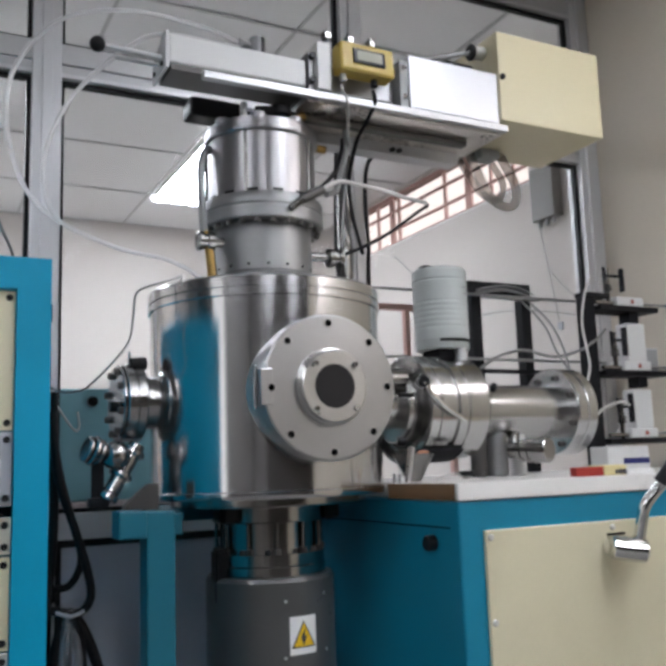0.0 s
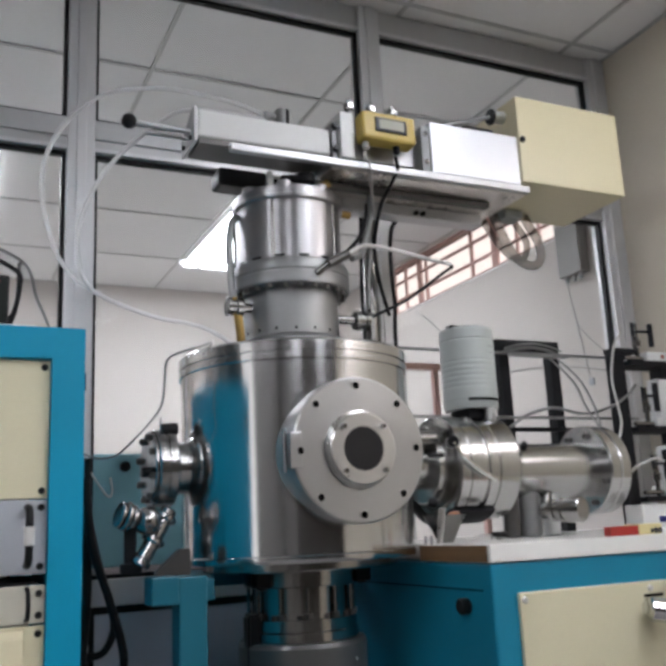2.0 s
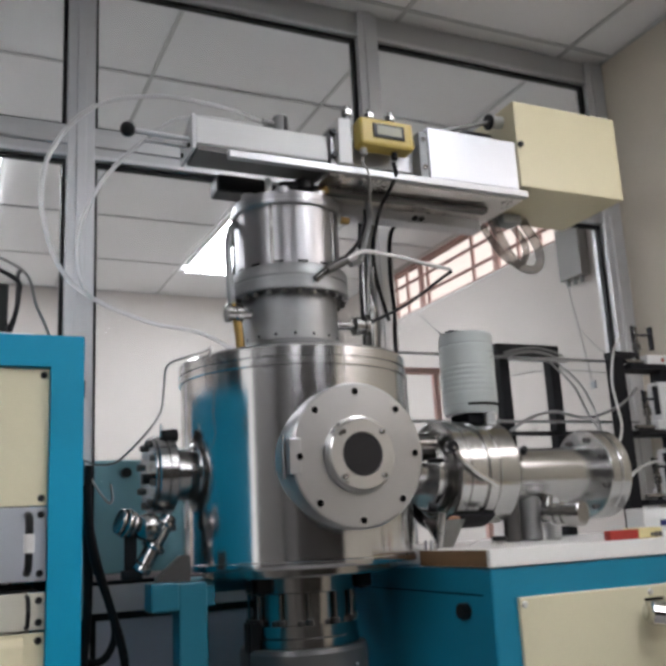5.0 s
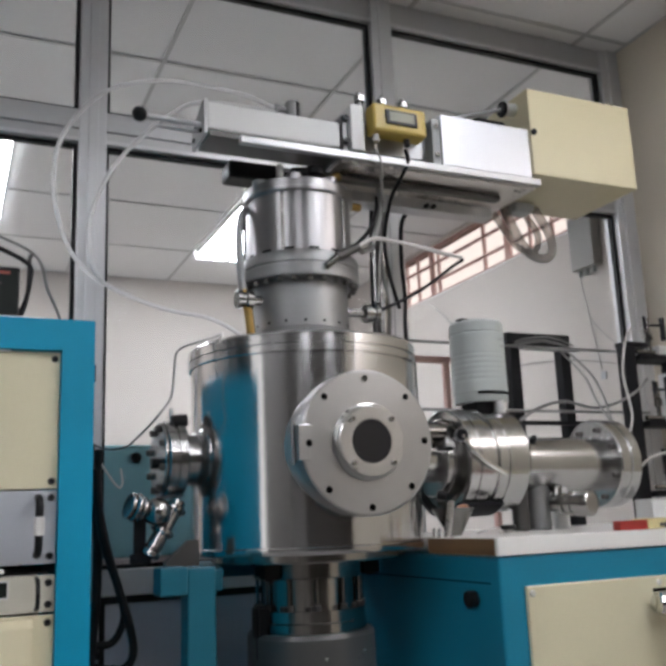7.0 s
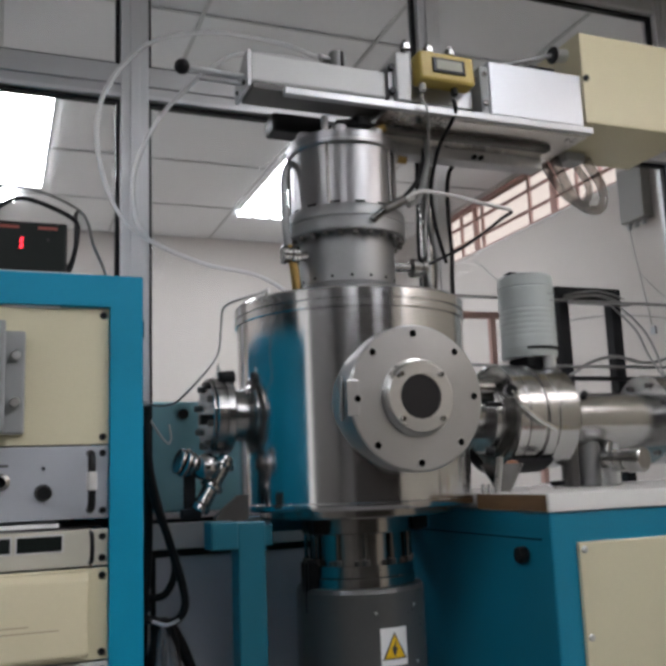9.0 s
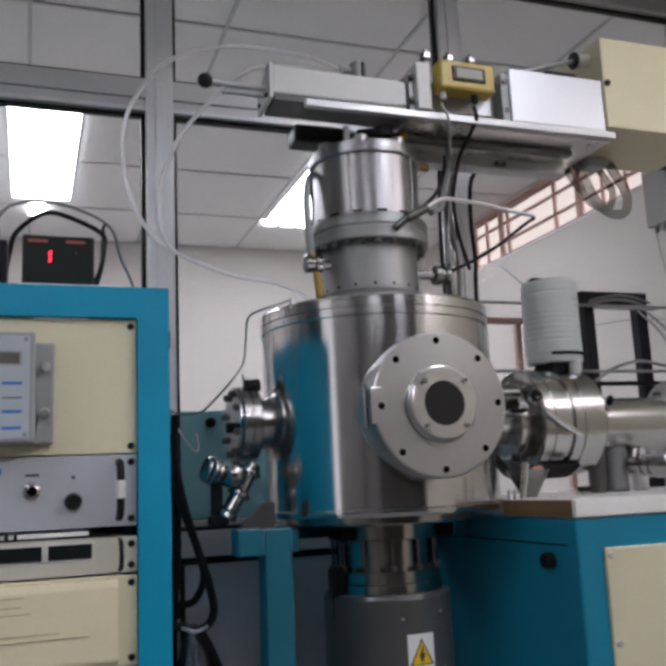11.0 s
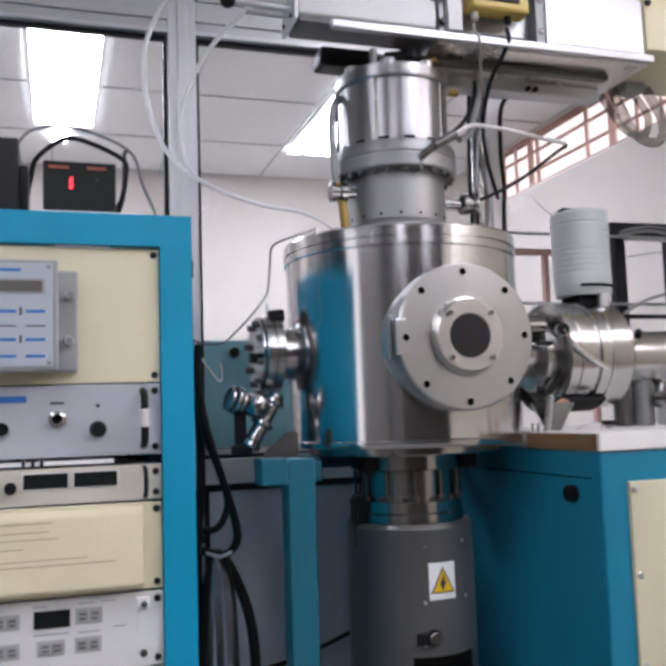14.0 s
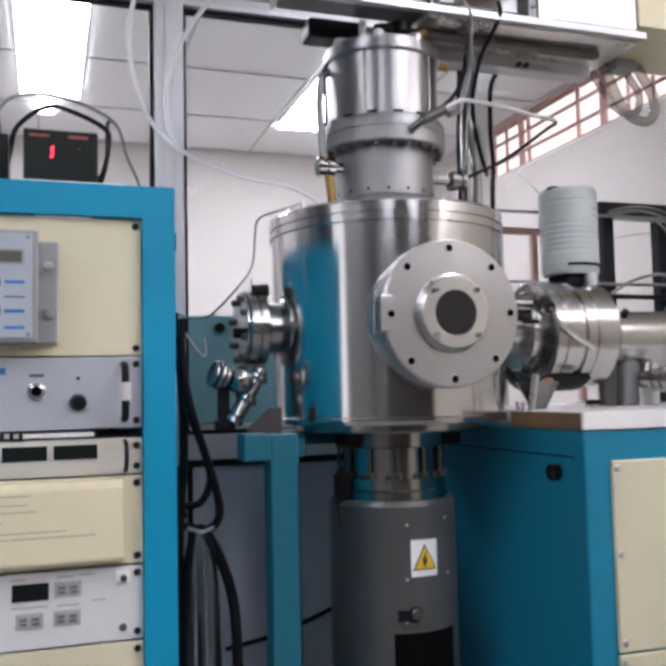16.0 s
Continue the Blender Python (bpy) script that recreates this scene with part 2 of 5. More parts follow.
def box(x0, x1, y0, y1, z0, z1, bev=0.0, bm=None, seg=2):
    own = bmesh.new()
    v = [own.verts.new((x, y, z)) for x in (x0, x1) for y in (y0, y1) for z in (z0, z1)]
    for f in ((0, 1, 3, 2), (4, 6, 7, 5), (0, 4, 5, 1), (2, 3, 7, 6), (0, 2, 6, 4), (1, 5, 7, 3)):
        own.faces.new([v[i] for i in f])
    if bev:
        bmesh.ops.bevel(own, geom=own.edges[:], offset=bev, segments=seg, affect="EDGES", profile=0.5)
    return join(bm, own)


def join(bm, own):
    if bm is None:
        return own
    tmp = bpy.data.meshes.new("tmp")
    own.to_mesh(tmp)
    own.free()
    bm.from_mesh(tmp)
    bpy.data.meshes.remove(tmp)
    return bm


def prism(poly, a0, a1, axis="z", bm=None, bev=0.0):
    """A flat outline pushed along an axis; the outline is given in the other two, in order."""
    own = bmesh.new()
    put = {"z": lambda u, v, a: (u, v, a), "y": lambda u, v, a: (u, a, v), "x": lambda u, v, a: (a, u, v)}[axis]
    lo = [own.verts.new(put(u, v, a0)) for u, v in poly]
    hi = [own.verts.new(put(u, v, a1)) for u, v in poly]
    n = len(poly)
    own.faces.new(lo)
    own.faces.new(hi)
    for i in range(n):
        own.faces.new((lo[i], lo[(i + 1) % n], hi[(i + 1) % n], hi[i]))
    if bev:
        bmesh.ops.recalc_face_normals(own, faces=own.faces)
        bmesh.ops.bevel(own, geom=own.edges[:], offset=bev, segments=2, affect="EDGES")
    return join(bm, own)


def lathe(c, axis, prof, seg=64, bm=None):
    """A turned body: prof holds (radius, way along the axis from c)."""
    own = bmesh.new()
    named = {"z": (0, 0, 1), "x": (1, 0, 0), "-x": (-1, 0, 0), "-y": (0, -1, 0), "y": (0, 1, 0)}
    d = Vector(named[axis] if isinstance(axis, str) else axis).normalized()
    u = d.cross(Vector((0, 0, 1))) if abs(d.z) < 0.9 else Vector((1, 0, 0))
    u.normalize()
    w = d.cross(u)
    rings = []
    for r, h in prof:
        rings.append([own.verts.new(Vector(c) + d * h + (u * math.cos(a) + w * math.sin(a)) * r)
                      for a in (2 * math.pi * i / seg for i in range(seg))])
    for a, b in zip(rings, rings[1:]):
        for i in range(seg):
            own.faces.new((a[i], a[(i + 1) % seg], b[(i + 1) % seg], b[i]))
    own.faces.new(rings[0])
    own.faces.new(rings[-1])
    return join(bm, own)


def rod(p0, p1, r, seg=16, bm=None, bev=0.0):
    p0, p1 = Vector(p0), Vector(p1)
    h = (p1 - p0).length
    b = min(bev or r * 0.15, h * 0.3)
    return lathe(p0, p1 - p0, [(r - b, 0), (r, b), (r, h - b), (r - b, h)], seg, bm)


def ball(c, r, bm=None, seg=20):
    own = bmesh.new()
    bmesh.ops.create_uvsphere(own, u_segments=seg, v_segments=seg // 2, radius=r, matrix=Matrix.Translation(c))
    return join(bm, own)


def hose(pts, r, n=8, seg=12, bm=None):
    """A bent round tube through the points."""
    own = bmesh.new()
    p = [Vector(q) for q in pts]
    p = [2 * p[0] - p[1], *p, 2 * p[-1] - p[-2]]
    line = []
    for i in range(1, len(p) - 2):
        for k in range(n):
            t = k / n
            a, b, c, d = p[i - 1:i + 3]
            line.append(0.5 * (2 * b + (c - a) * t + (2 * a - 5 * b + 4 * c - d) * t * t + (3 * b - a - 3 * c + d) * t ** 3))
    line.append(p[-2])
    ref, rings = Vector((0.3, 0.2, 0.93)), []
    for i, q in enumerate(line):
        d = (line[min(i + 1, len(line) - 1)] - line[max(i - 1, 0)]).normalized()
        u = (ref - d * ref.dot(d)).normalized()
        ref = u
        w = d.cross(u)
        rings.append([own.verts.new(q + (u * math.cos(a) + w * math.sin(a)) * r) for a in (2 * math.pi * j / seg for j in range(seg))])
    for a, b in zip(rings, rings[1:]):
        for j in range(seg):
            own.faces.new((a[j], a[(j + 1) % seg], b[(j + 1) % seg], b[j]))
    own.faces.new(rings[0])
    own.faces.new(rings[-1])
    return join(bm, own)


def cable(pts, r, material, label, category="cable", name="cable", n=8):
    return solid(name, hose(pts, r, n), material, label, category)


# ---- the two rooms ----
XL, XR, YB, YP, YF, ZC = -3.0, 2.77, -3.1, 2.80, 7.15, 3.03
ZF = EYE - EYE / S          # floor level in plan units


def slab(name, x0, x1, y0, y1, z0, z1, material, label, category):
    return solid(name, box(x0, x1, y0, y1, z0, z1), material, label, category, "structure")


slab("floor", XL - 0.2, XR + 0.2, YB - 0.2, YP + 0.03, ZF - 0.15, ZF, FLOOR, "plain dark grey vinyl floor of the laboratory", "floor")
slab("floor_next_room", XL - 0.2, 3.6, YP + 0.03, YF + 0.2, ZF - 0.15, ZF, FLOOR_PALE, "plain pale vinyl floor beyond the partition", "floor")
EW0, EW1 = -1.7, 1.1        # unseen high opening, added behind the camera to let side light in
w = box(XR, XR + 0.2, EW1, YP + 0.1, ZF, ZC + 0.3)
box(XR, XR + 0.2, YB, EW0, ZF, ZC + 0.3, bm=w)
box(XR, XR + 0.2, EW0, EW1, ZF, 2.2, bm=w)
box(XR, XR + 0.2, EW0, EW1, 2.75, ZC + 0.3, bm=w)
solid("wall_east", w, WALL_CREAM, "plain cream-grey painted wall beside the machine", "wall", "structure")
# Unseen wall; its darkness is only for the chamber's reflection.
slab("wall_south", -1.4, XR, YB - 0.2, YB, ZF, ZC + 0.3, DIM_WALL, "unseen wall, darkened for the dark band reflected in the chamber", "wall")
slab("wall_south_west", XL, -1.4, YB - 0.2, YB, ZF, ZC + 0.3, GREY_WALL, "plain grey wall behind the walkway", "wall")
# The doorway is an added, unseen gap for the glow behind it.
w = box(XL - 0.2, XL, YB, -0.10, ZF, ZC + 0.3)
box(XL - 0.2, XL, 0.95, YP + 0.03, ZF, ZC + 0.3, bm=w)
box(XL - 0.2, XL, -0.10, 0.95, 2.45, ZC + 0.3, bm=w)
solid("wall_west", w, GREY_WALL, "plain grey side wall with an added open doorway", "wall", "structure")
# Added glow, there to make the bright vertical streak in the chamber.
slab("backdrop_doorway_glow", XL - 0.9, XL - 0.88, -1.2, 2.2, ZF, 3.0, DOORWAY_GLOW, "glowing sheet behind the added doorway, mirrored as a streak", "backdrop")
slab("wall_west_next_room", XL - 0.2, XL, YP + 0.03, YF, ZF, ZC + 0.3, WALL, "plain off-white wall of the next room", "wall")
slab("wall_north", XL, 3.6, YF, YF + 0.2, ZF, ZC + 0.3, WALL, "plain off-white far wall of the next room", "wall")

# side wall of the next room, with its window right under the ceiling
WX, WY0, WY1, WZ0, WZ1 = 3.40, 3.98, 6.24, 2.612, 3.02
w = box(WX, WX + 0.10, YP + 0.06, WY0, ZF, ZC + 0.3)
box(WX, WX + 0.10, WY1, YF, ZF, ZC + 0.3, bm=w)
box(WX, WX + 0.10, WY0, WY1, ZF, WZ0, bm=w)
box(WX, WX + 0.10, WY0, WY1, WZ1, ZC + 0.3, bm=w)
box(XR + 0.2, WX, YP + 0.06, YP + 0.2, ZF, ZC + 0.3, bm=w)
solid("wall_next_room", w, WALL, "off-white side wall with a high strip window", "wall", "structure")
win = thing("window_1", (WX + 0.06, 5.1, WZ0), "high strip window in salmon-painted steel bars", "window", kind="structure")
f = box(WX + 0.03, WX + 0.09, WY0, WY1, WZ0, WZ0 + 0.028)
box(WX + 0.03, WX + 0.09, WY0, WY1, WZ1 - 0.025, WZ1, bm=f)
box(WX + 0.03, WX + 0.09, WY0, WY0 + 0.025, WZ0 + 0.028, WZ1 - 0.025, bm=f)
box(WX + 0.03, WX + 0.09, WY1 - 0.025, WY1, WZ0 + 0.028, WZ1 - 0.025, bm=f)
part("window_frame", f, SALMON, win)
for yy, ww in (((4.18, 0.019), (4.41, 0.019), (4.66, 0.069), (4.94, 0.028), (5.57, 0.028), (5.67, 0.063), (5.89, 0.025), (6.07, 0.019))):
    part("window_bar", box(WX + 0.045, WX + 0.061, yy - ww / 2, yy + ww / 2, WZ0 + 0.028, WZ1 - 0.025), SALMON, win)
for zz in (2.744, 2.889):
    part("window_bar", box(WX + 0.035, WX + 0.06, WY0 + 0.025, WY1 - 0.025, zz - 0.007, zz + 0.007), SALMON, win)
part("window_sill", box(WX - 0.006, WX + 0.03, WY0 - 0.01, WY1 + 0.01, WZ0 - 0.012, WZ0, 0.002), PAPER, win, "white plastered sill")
pane = part("pane", box(WX + 0.062, WX + 0.066, WY0 + 0.025, WY1 - 0.025, WZ0 + 0.028, WZ1 - 0.025), GLASS, win)
pane.visible_shadow = False
slab("backdrop", WX + 1.0, WX + 1.02, 3.3, 9.5, 2.9, 6.5, OUTSIDE_PINK, "overexposed pinkish daylight beyond the high window", "backdrop")
# Added glow that lights this room through the unseen east opening.
slab("backdrop_south", WX + 1.0, WX + 1.02, -3.5, 3.2, 2.9, 6.5, OUTSIDE, "glowing sheet outside the added high opening, lighting the laboratory", "backdrop")

# suspended ceiling: tiles and grid, one mesh each room
def ceiling(name, x0, x1, y0, y1, label, ox, oy, step):
    bm = bmesh.new()
    gx = [x0] + [x for x in (ox - 0.85 * 6 + 0.85 * i for i in range(14)) if x0 + 0.03 < x < x1 - 0.03] + [x1]
    gy = [y0] + [y for y in (oy - step * 8 + step * i for i in range(20)) if y0 + 0.03 < y < y1 - 0.03] + [y1]
    for a, b in zip(gx, gx[1:]):
        for c, d in zip(gy, gy[1:]):
            z = ZC + random.uniform(0, 0.004)
            box(a + 0.004, b - 0.004, c + 0.004, d - 0.004, z + 0.004, z + 0.03, bm=bm)
    ob = solid(name, bm, TILE, label, "ceiling", "structure")
    t = bmesh.new()
    for x in gx:
        box(x - 0.009, x + 0.009, y0, y1, ZC - 0.003, ZC + 0.003, bm=t)
    for y in gy:
        box(x0, x1, y - 0.009, y + 0.009, ZC - 0.0025, ZC + 0.0025, bm=t)
    me = bpy.data.meshes.new("grid")
    o = ORIGIN[ob]
    for v in t.verts:
        v.co = M(v.co) - o
    n0 = len(ob.data.polygons)
    tmp = bmesh.new()
    tmp.from_mesh(ob.data)
    t.to_mesh(me)
    t.free()
    tmp.from_mesh(me)
    for i, face in enumerate(tmp.faces):
        face.material_index = 1 if i >= n0 else 0
    tmp.to_mesh(ob.data)
    tmp.free()
    ob.data.materials.append(TBAR)


ceiling("ceiling", XL, XR, YB, YP + 0.06, "suspended ceiling of off-white square tiles", 1.68, 2.71, 0.85)
ceiling("ceiling_next_room", XL, 3.40, YP + 0.06, YF, "suspended tile ceiling beyond the glass partition", 1.67, 4.48, 0.905)


def ceiling_light(x, y, lit, tabs=(), w=0.45, l=1.66):
    t = thing("ceiling_light", (x, y, ZC - 0.006), "long fluorescent ceiling light with a white frame, lit", "ceiling light", "fluorescent ceiling lights")
    f = box(x - w / 2 - 0.025, x - w / 2, y - l / 2, y + l / 2, ZC - 0.03, ZC - 0.004)
    box(x + w / 2, x + w / 2 + 0.025, y - l / 2, y + l / 2, ZC - 0.03, ZC - 0.004, bm=f)
    box(x - w / 2 - 0.025, x + w / 2 + 0.025, y - l / 2 - 0.025, y - l / 2, ZC - 0.03, ZC - 0.004, bm=f)
    box(x - w / 2 - 0.025, x + w / 2 + 0.025, y + l / 2, y + l / 2 + 0.025, ZC - 0.03, ZC - 0.004, bm=f)
    part("frame", f, PAPER, t)
    part("diffuser", box(x - w / 2, x + w / 2, y - l / 2, y + l / 2, ZC - 0.02, ZC - 0.005), lit, t)
    for a, b, h in tabs:
        part("tube", box(x + a, x + b, y + l / 2 + 0.026, y + l / 2 + h, ZC - 0.02, ZC - 0.008), lit, t)


ceiling_light(0.05, 5.24, LIGHT, [(-0.085, 0.025, 0.40)], w=0.38)
ceiling_light(1.93, 5.42, LIGHT, [(-0.2, -0.10, 0.22), (-0.06, 0.04, 0.22), (0.08, 0.18, 0.22)], l=1.5)
ceiling_light(-1.8, 5.3, LIGHT)
for x, y in ((1.8, 0.3), (-0.6, -2.1), (-1.8, 0.1), (1.3, -2.2)):
    ceiling_light(x, y, LIGHT_NEAR)

# aluminium and glass partition
pt = thing("partition", (0.4, YP, ZF), "aluminium-framed glass partition with grey lower panels", "partition", kind="structure")
POSTS = [-2.92, -1.86, -0.73, 0.398, 1.528, 2.717]
for i, x in enumerate(POSTS):
    h = 0.053 if i == 5 else 0.046
    b = box(x - h, x + h, YP - 0.02, YP + 0.07, ZF, ZC - 0.005, 0.003)
    box(x - h * 0.35, x + h * 0.35, YP - 0.028, YP - 0.019, ZF, ZC - 0.005, 0.002, bm=b)
    part("post", b, ALU_LIGHT, pt)
for a, b in zip(POSTS, POSTS[1:]):
    a, b = a + 0.046, b - (0.053 if b > 2.6 else 0.046)
    for z0, z1 in ((2.225, 2.345), (2.915, ZC - 0.005), (0.745, 0.825), (ZF, ZF + 0.1)):
        bm = box(a, b, YP - 0.01, YP + 0.06, z0, z1, 0.003)
        if z0 > 2 and z0 < 2.5:
            box(a, b, YP - 0.02, YP - 0.009, z0 + 0.045, z1 - 0.03, 0.002, bm=bm)
        part("rail", bm, ALU_FRAME if z0 > 1 else ALU_LIGHT, pt)
    for z0, z1 in ((0.825, 2.225), (2.345, 2.915)):
        g = 0.013
        bm = box(a, a + g, YP + 0.010, YP + 0.034, z0, z1)
        box(b - g, b, YP + 0.010, YP + 0.034, z0, z1, bm=bm)
        box(a + g, b - g, YP + 0.010, YP + 0.034, z0, z0 + g, bm=bm)
        box(a + g, b - g, YP + 0.010, YP + 0.034, z1 - g, z1, bm=bm)
        part("gasket", bm, RUBBER, pt)
        bm = box(a, b, YP - 0.016, YP - 0.0105, z1 + 0.001, z1 + 0.014, 0.001)
        part("bead", bm, ALU_LIGHT, pt)
        p = part("pane", box(a + g, b - g, YP + 0.022, YP + 0.028, z0 + g, z1 - g), GLASS, pt)
        p.visible_shadow = False
    bm = box(a, b, YP + 0.008, YP + 0.03, ZF + 0.1, 0.745)
    part("lower_panel", bm, LAMINATE, pt)
    bm = box(a, a + 0.02, YP - 0.002, YP + 0.009, ZF + 0.1, 0.745)
    box(b - 0.02, b, YP - 0.002, YP + 0.009, ZF + 0.1, 0.745, bm=bm)
    box(a + 0.02, b - 0.02, YP - 0.002, YP + 0.009, 0.722, 0.745, bm=bm)
    part("gasket", bm, RUBBER, pt)

# ---- next room ----
desk = thing("desk", (0.75, 3.3, ZF), "pale pinkish-grey laboratory desk behind the glass", "desk")
part("top", box(0.2, 1.25, 3.0, 3.75, 0.815, 0.848, 0.004), mat("pinkish_grey_laminate", (0.46, 0.40, 0.40), 0.4, 0, 0.06, 5), desk)
for x in (0.24, 1.19):
    for y in (3.05, 3.68):
        part("leg", box(x, x + 0.03, y, y + 0.03, ZF, 0.815), ALU_FRAME, desk)
tb = thing("teal_cabinet", (0.68, 3.35, 0.85), "pale teal metal instrument cabinet on the desk", "cabinet")
part("body", box(0.44, 0.93, 3.1, 3.6, 0.85, 1.236, 0.006), TEAL, tb)
part("knob", rod((0.612, 3.1, 1.19), (0.612, 3.075, 1.19), 0.018), BLACK, tb)
part("foot", box(0.47, 0.90, 3.13, 3.57, 0.8485, 0.85), BLACK, tb)
st = thing("steel_frame", (1.95, 3.3, ZF), "thin salmon-painted steel frame standing behind the glass", "frame")
for x in (1.86, 2.03, 2.25):
    part("upright", box(x, x + 0.022, 3.28, 3.31, ZF, 1.62), SALMON if x > 1.9 else ALU_FRAME, st)
part("top_bar", box(1.86, 2.272, 3.275, 3.315, 1.62, 1.645), SALMON, st)
jb = thing("junction_box", (WX - 0.04, 3.86, 2.25), "grey junction box fixed to the side wall", "junction box")
part("body", box(WX - 0.07, WX, 3.70, 3.90, 2.32, 2.64, 0.008), mat("dark_grey_enamel_box", (0.20, 0.19, 0.18), 0.5, 0, 0.06, 6, 0.05), jb)
for y in (3.74, 3.80, 3.86):
    part("gland", rod((WX - 0.04, y, 2.32), (WX - 0.04, y, 2.285), 0.014), GREY_CASE, jb)
cable([(WX - 0.04, 3.86, 2.285), (WX - 0.03, 3.865, 2.23), (WX - 0.02, 3.836, 2.02), (WX - 0.01, 3.812, 1.83), (WX - 0.010, 3.795, 1.72)], 0.0026, GREY_CABLE, "grey cable hanging from the junction box")
cable([(WX - 0.02, 3.838, 2.03), (WX - 0.015, 3.77, 1.95), (WX - 0.008, 3.70, 1.875), (WX - 0.006, 3.65, 1.84)], 0.002, GREY_CABLE, "thin grey cable branching along the wall")
cable([(WX - 0.006, 5.0, 1.90), (WX - 0.006, 4.32, 1.862), (WX - 0.006, 3.9, 1.79), (WX - 0.006, 3.55, 1.70)], 0.003, GREY_CABLE, "thin grey conduit run along the far side wall", "conduit", "conduit")
sk = thing("wall_socket", (WX - 0.01, 3.79, 1.68), "small white socket on the far side wall", "socket")
part("plate", box(WX - 0.012, WX, 3.77, 3.81, 1.665, 1.71, 0.003), GREY_PANEL, sk)
cable([(3.392, 5.649, 2.564), (3.392, 5.501, 2.460), (3.392, 5.335, 2.332), (3.392, 5.146, 2.226)], 0.003, GREY_CABLE, "thin grey wire hanging below the window", "wire", "wire")


# ---- vacuum chamber ----
CX, CY = 0.9175, 2.25
PZ = 1.127                      # height of the side ports
PIN = unit("cap_screw", lathe((0, 0, 0), "z", [(0.0065, 0), (0.0065, 0.010), (0.0055, 0.0115), (0.003, 0.0115), (0.0028, 0.006)], 12), DARK_CHROME)
RECESS = unit("bolt_recess", lathe((0, 0, 0), "z", [(0.0088, 0), (0.0088, 0.0012), (0.0078, 0.0018)], 16), HOLE)
DOT = unit("small_recess", lathe((0, 0, 0), "z", [(0.0042, 0), (0.0042, 0.001), (0.0036, 0.0013)], 10), HOLE)
HEX_DULL = unit("dull_bolt", lathe((0, 0, 0), "z", [(0.008, 0), (0.009, 0.002), (0.009, 0.010), (0.007, 0.012)], 6), DARK_STEEL)
RIM = unit("recess_rim", lathe((0, 0, 0), "z", [(0.0112, 0), (0.0112, 0.0006), (0.0106, 0.001)], 16), STEEL)


def ring(n, r, start=0.0):
    return [(r * math.cos(start + 2 * math.pi * i / n), r * math.sin(start + 2 * math.pi * i / n)) for i in range(n)]


ch = thing("vacuum_chamber", (CX, CY, 0.862), "large polished stainless steel vacuum chamber with bolted ports", "vacuum chamber")
body = part("body", lathe((CX, CY, 0), "z", [(0.25, 0.868), (0.318, 0.868), (0.3195, 0.871), (0.3195, 0.884), (0.3165, 0.887), (0.3165, 1.364), (0.25, 1.364)], 128), STEEL_Z, ch)
lid = part("lid", lathe((CX, CY, 0), "z", [(0.28, 1.3645), (0.322, 1.3645), (0.3225, 1.366), (0.3225, 1.380), (0.317, 1.3815), (0.317, 1.3865), (0.3225, 1.388), (0.3225, 1.412), (0.318, 1.418), (0.10, 1.418)], 128), STEEL_Z, ch)
part("base_plate", lathe((CX, CY, 0), "z", [(0.20, 0.846), (0.262, 0.846), (0.265, 0.85), (0.265, 0.867), (0.2, 0.867)], 96), PUMP_STEEL, ch)
# front door
door = part("door", lathe((CX, 1.85, PZ), "y", [(0.10, 0), (0.170, 0), (0.1745, 0.003), (0.1745, 0.030), (0.172, 0.032), (0.10, 0.032)], 96), STEEL_Y, ch, "round flat-faced steel door flange")
for x, z in ring(8, 0.1535, math.radians(91)):
    place("bolt_recess", RIM, door, (CX + x, 1.85, PZ + z), (90, 0, 0))
    place("bolt_recess", RECESS, door, (CX + x, 1.8495, PZ + z), (90, 0, 0), "dark bolt hole")
part("door_seat", lathe((CX, 1.887, PZ), "y", [(0.12, 0), (0.171, 0), (0.1725, 0.003), (0.1725, 0.03), (0.165, 0.034), (0.165, 0.105), (0.12, 0.105)], 96), STEEL_Y, ch)
part("seal", lathe((CX, 1.882, PZ), "y", [(0.12, 0), (0.163, 0), (0.163, 0.005), (0.12, 0.005)], 64), RUBBER, ch)
vp = part("viewport", lathe((CX, 1.828, PZ), "y", [(0.050, 0.005), (0.053, 0.0), (0.082, 0.0), (0.0865, 0.004), (0.0865, 0.011), (0.092, 0.014), (0.092, 0.022), (0.06, 0.022)], 80), STEEL, door, "polished viewport ring")
part("viewport_glass", lathe((CX, 1.8295, PZ), "y", [(0.02, 0), (0.0515, 0.0), (0.0515, 0.004), (0.02, 0.004)], 64), VIEWGLASS, door, "dark round viewport glass")
for x, z in ring(4, 0.0735, math.radians(45)):
    place("screw", PIN, door, (CX + x, 1.828, PZ + z), (90, 0, 0))
part("hinge_plate", box(0.738, 0.768, 1.848, 1.880, 1.084, 1.168, 0.002), STEEL_Y, ch)
part("hinge_pin", rod((0.733, 1.874, 1.076), (0.733, 1.874, 1.178), 0.005), CAST, ch)
# left port
lp = part("side_port", lathe((CX - 0.30, CY, PZ - 0.008), "-x", [(0.07, -0.03), (0.104, -0.03), (0.104, 0.004), (0.092, 0.012), (0.068, 0.018), (0.068, 0.0545), (0.06, 0.0545)], 64), STEEL_X, ch)
part("port_flange", lathe((CX - 0.355, CY, PZ - 0.008), "-x", [(0.05, 0), (0.097, 0), (0.1, 0.003), (0.1, 0.022), (0.096, 0.024), (0.096, 0.028), (0.1, 0.030), (0.1, 0.047), (0.097, 0.05), (0.05, 0.05)], 72), STEEL_X, ch)
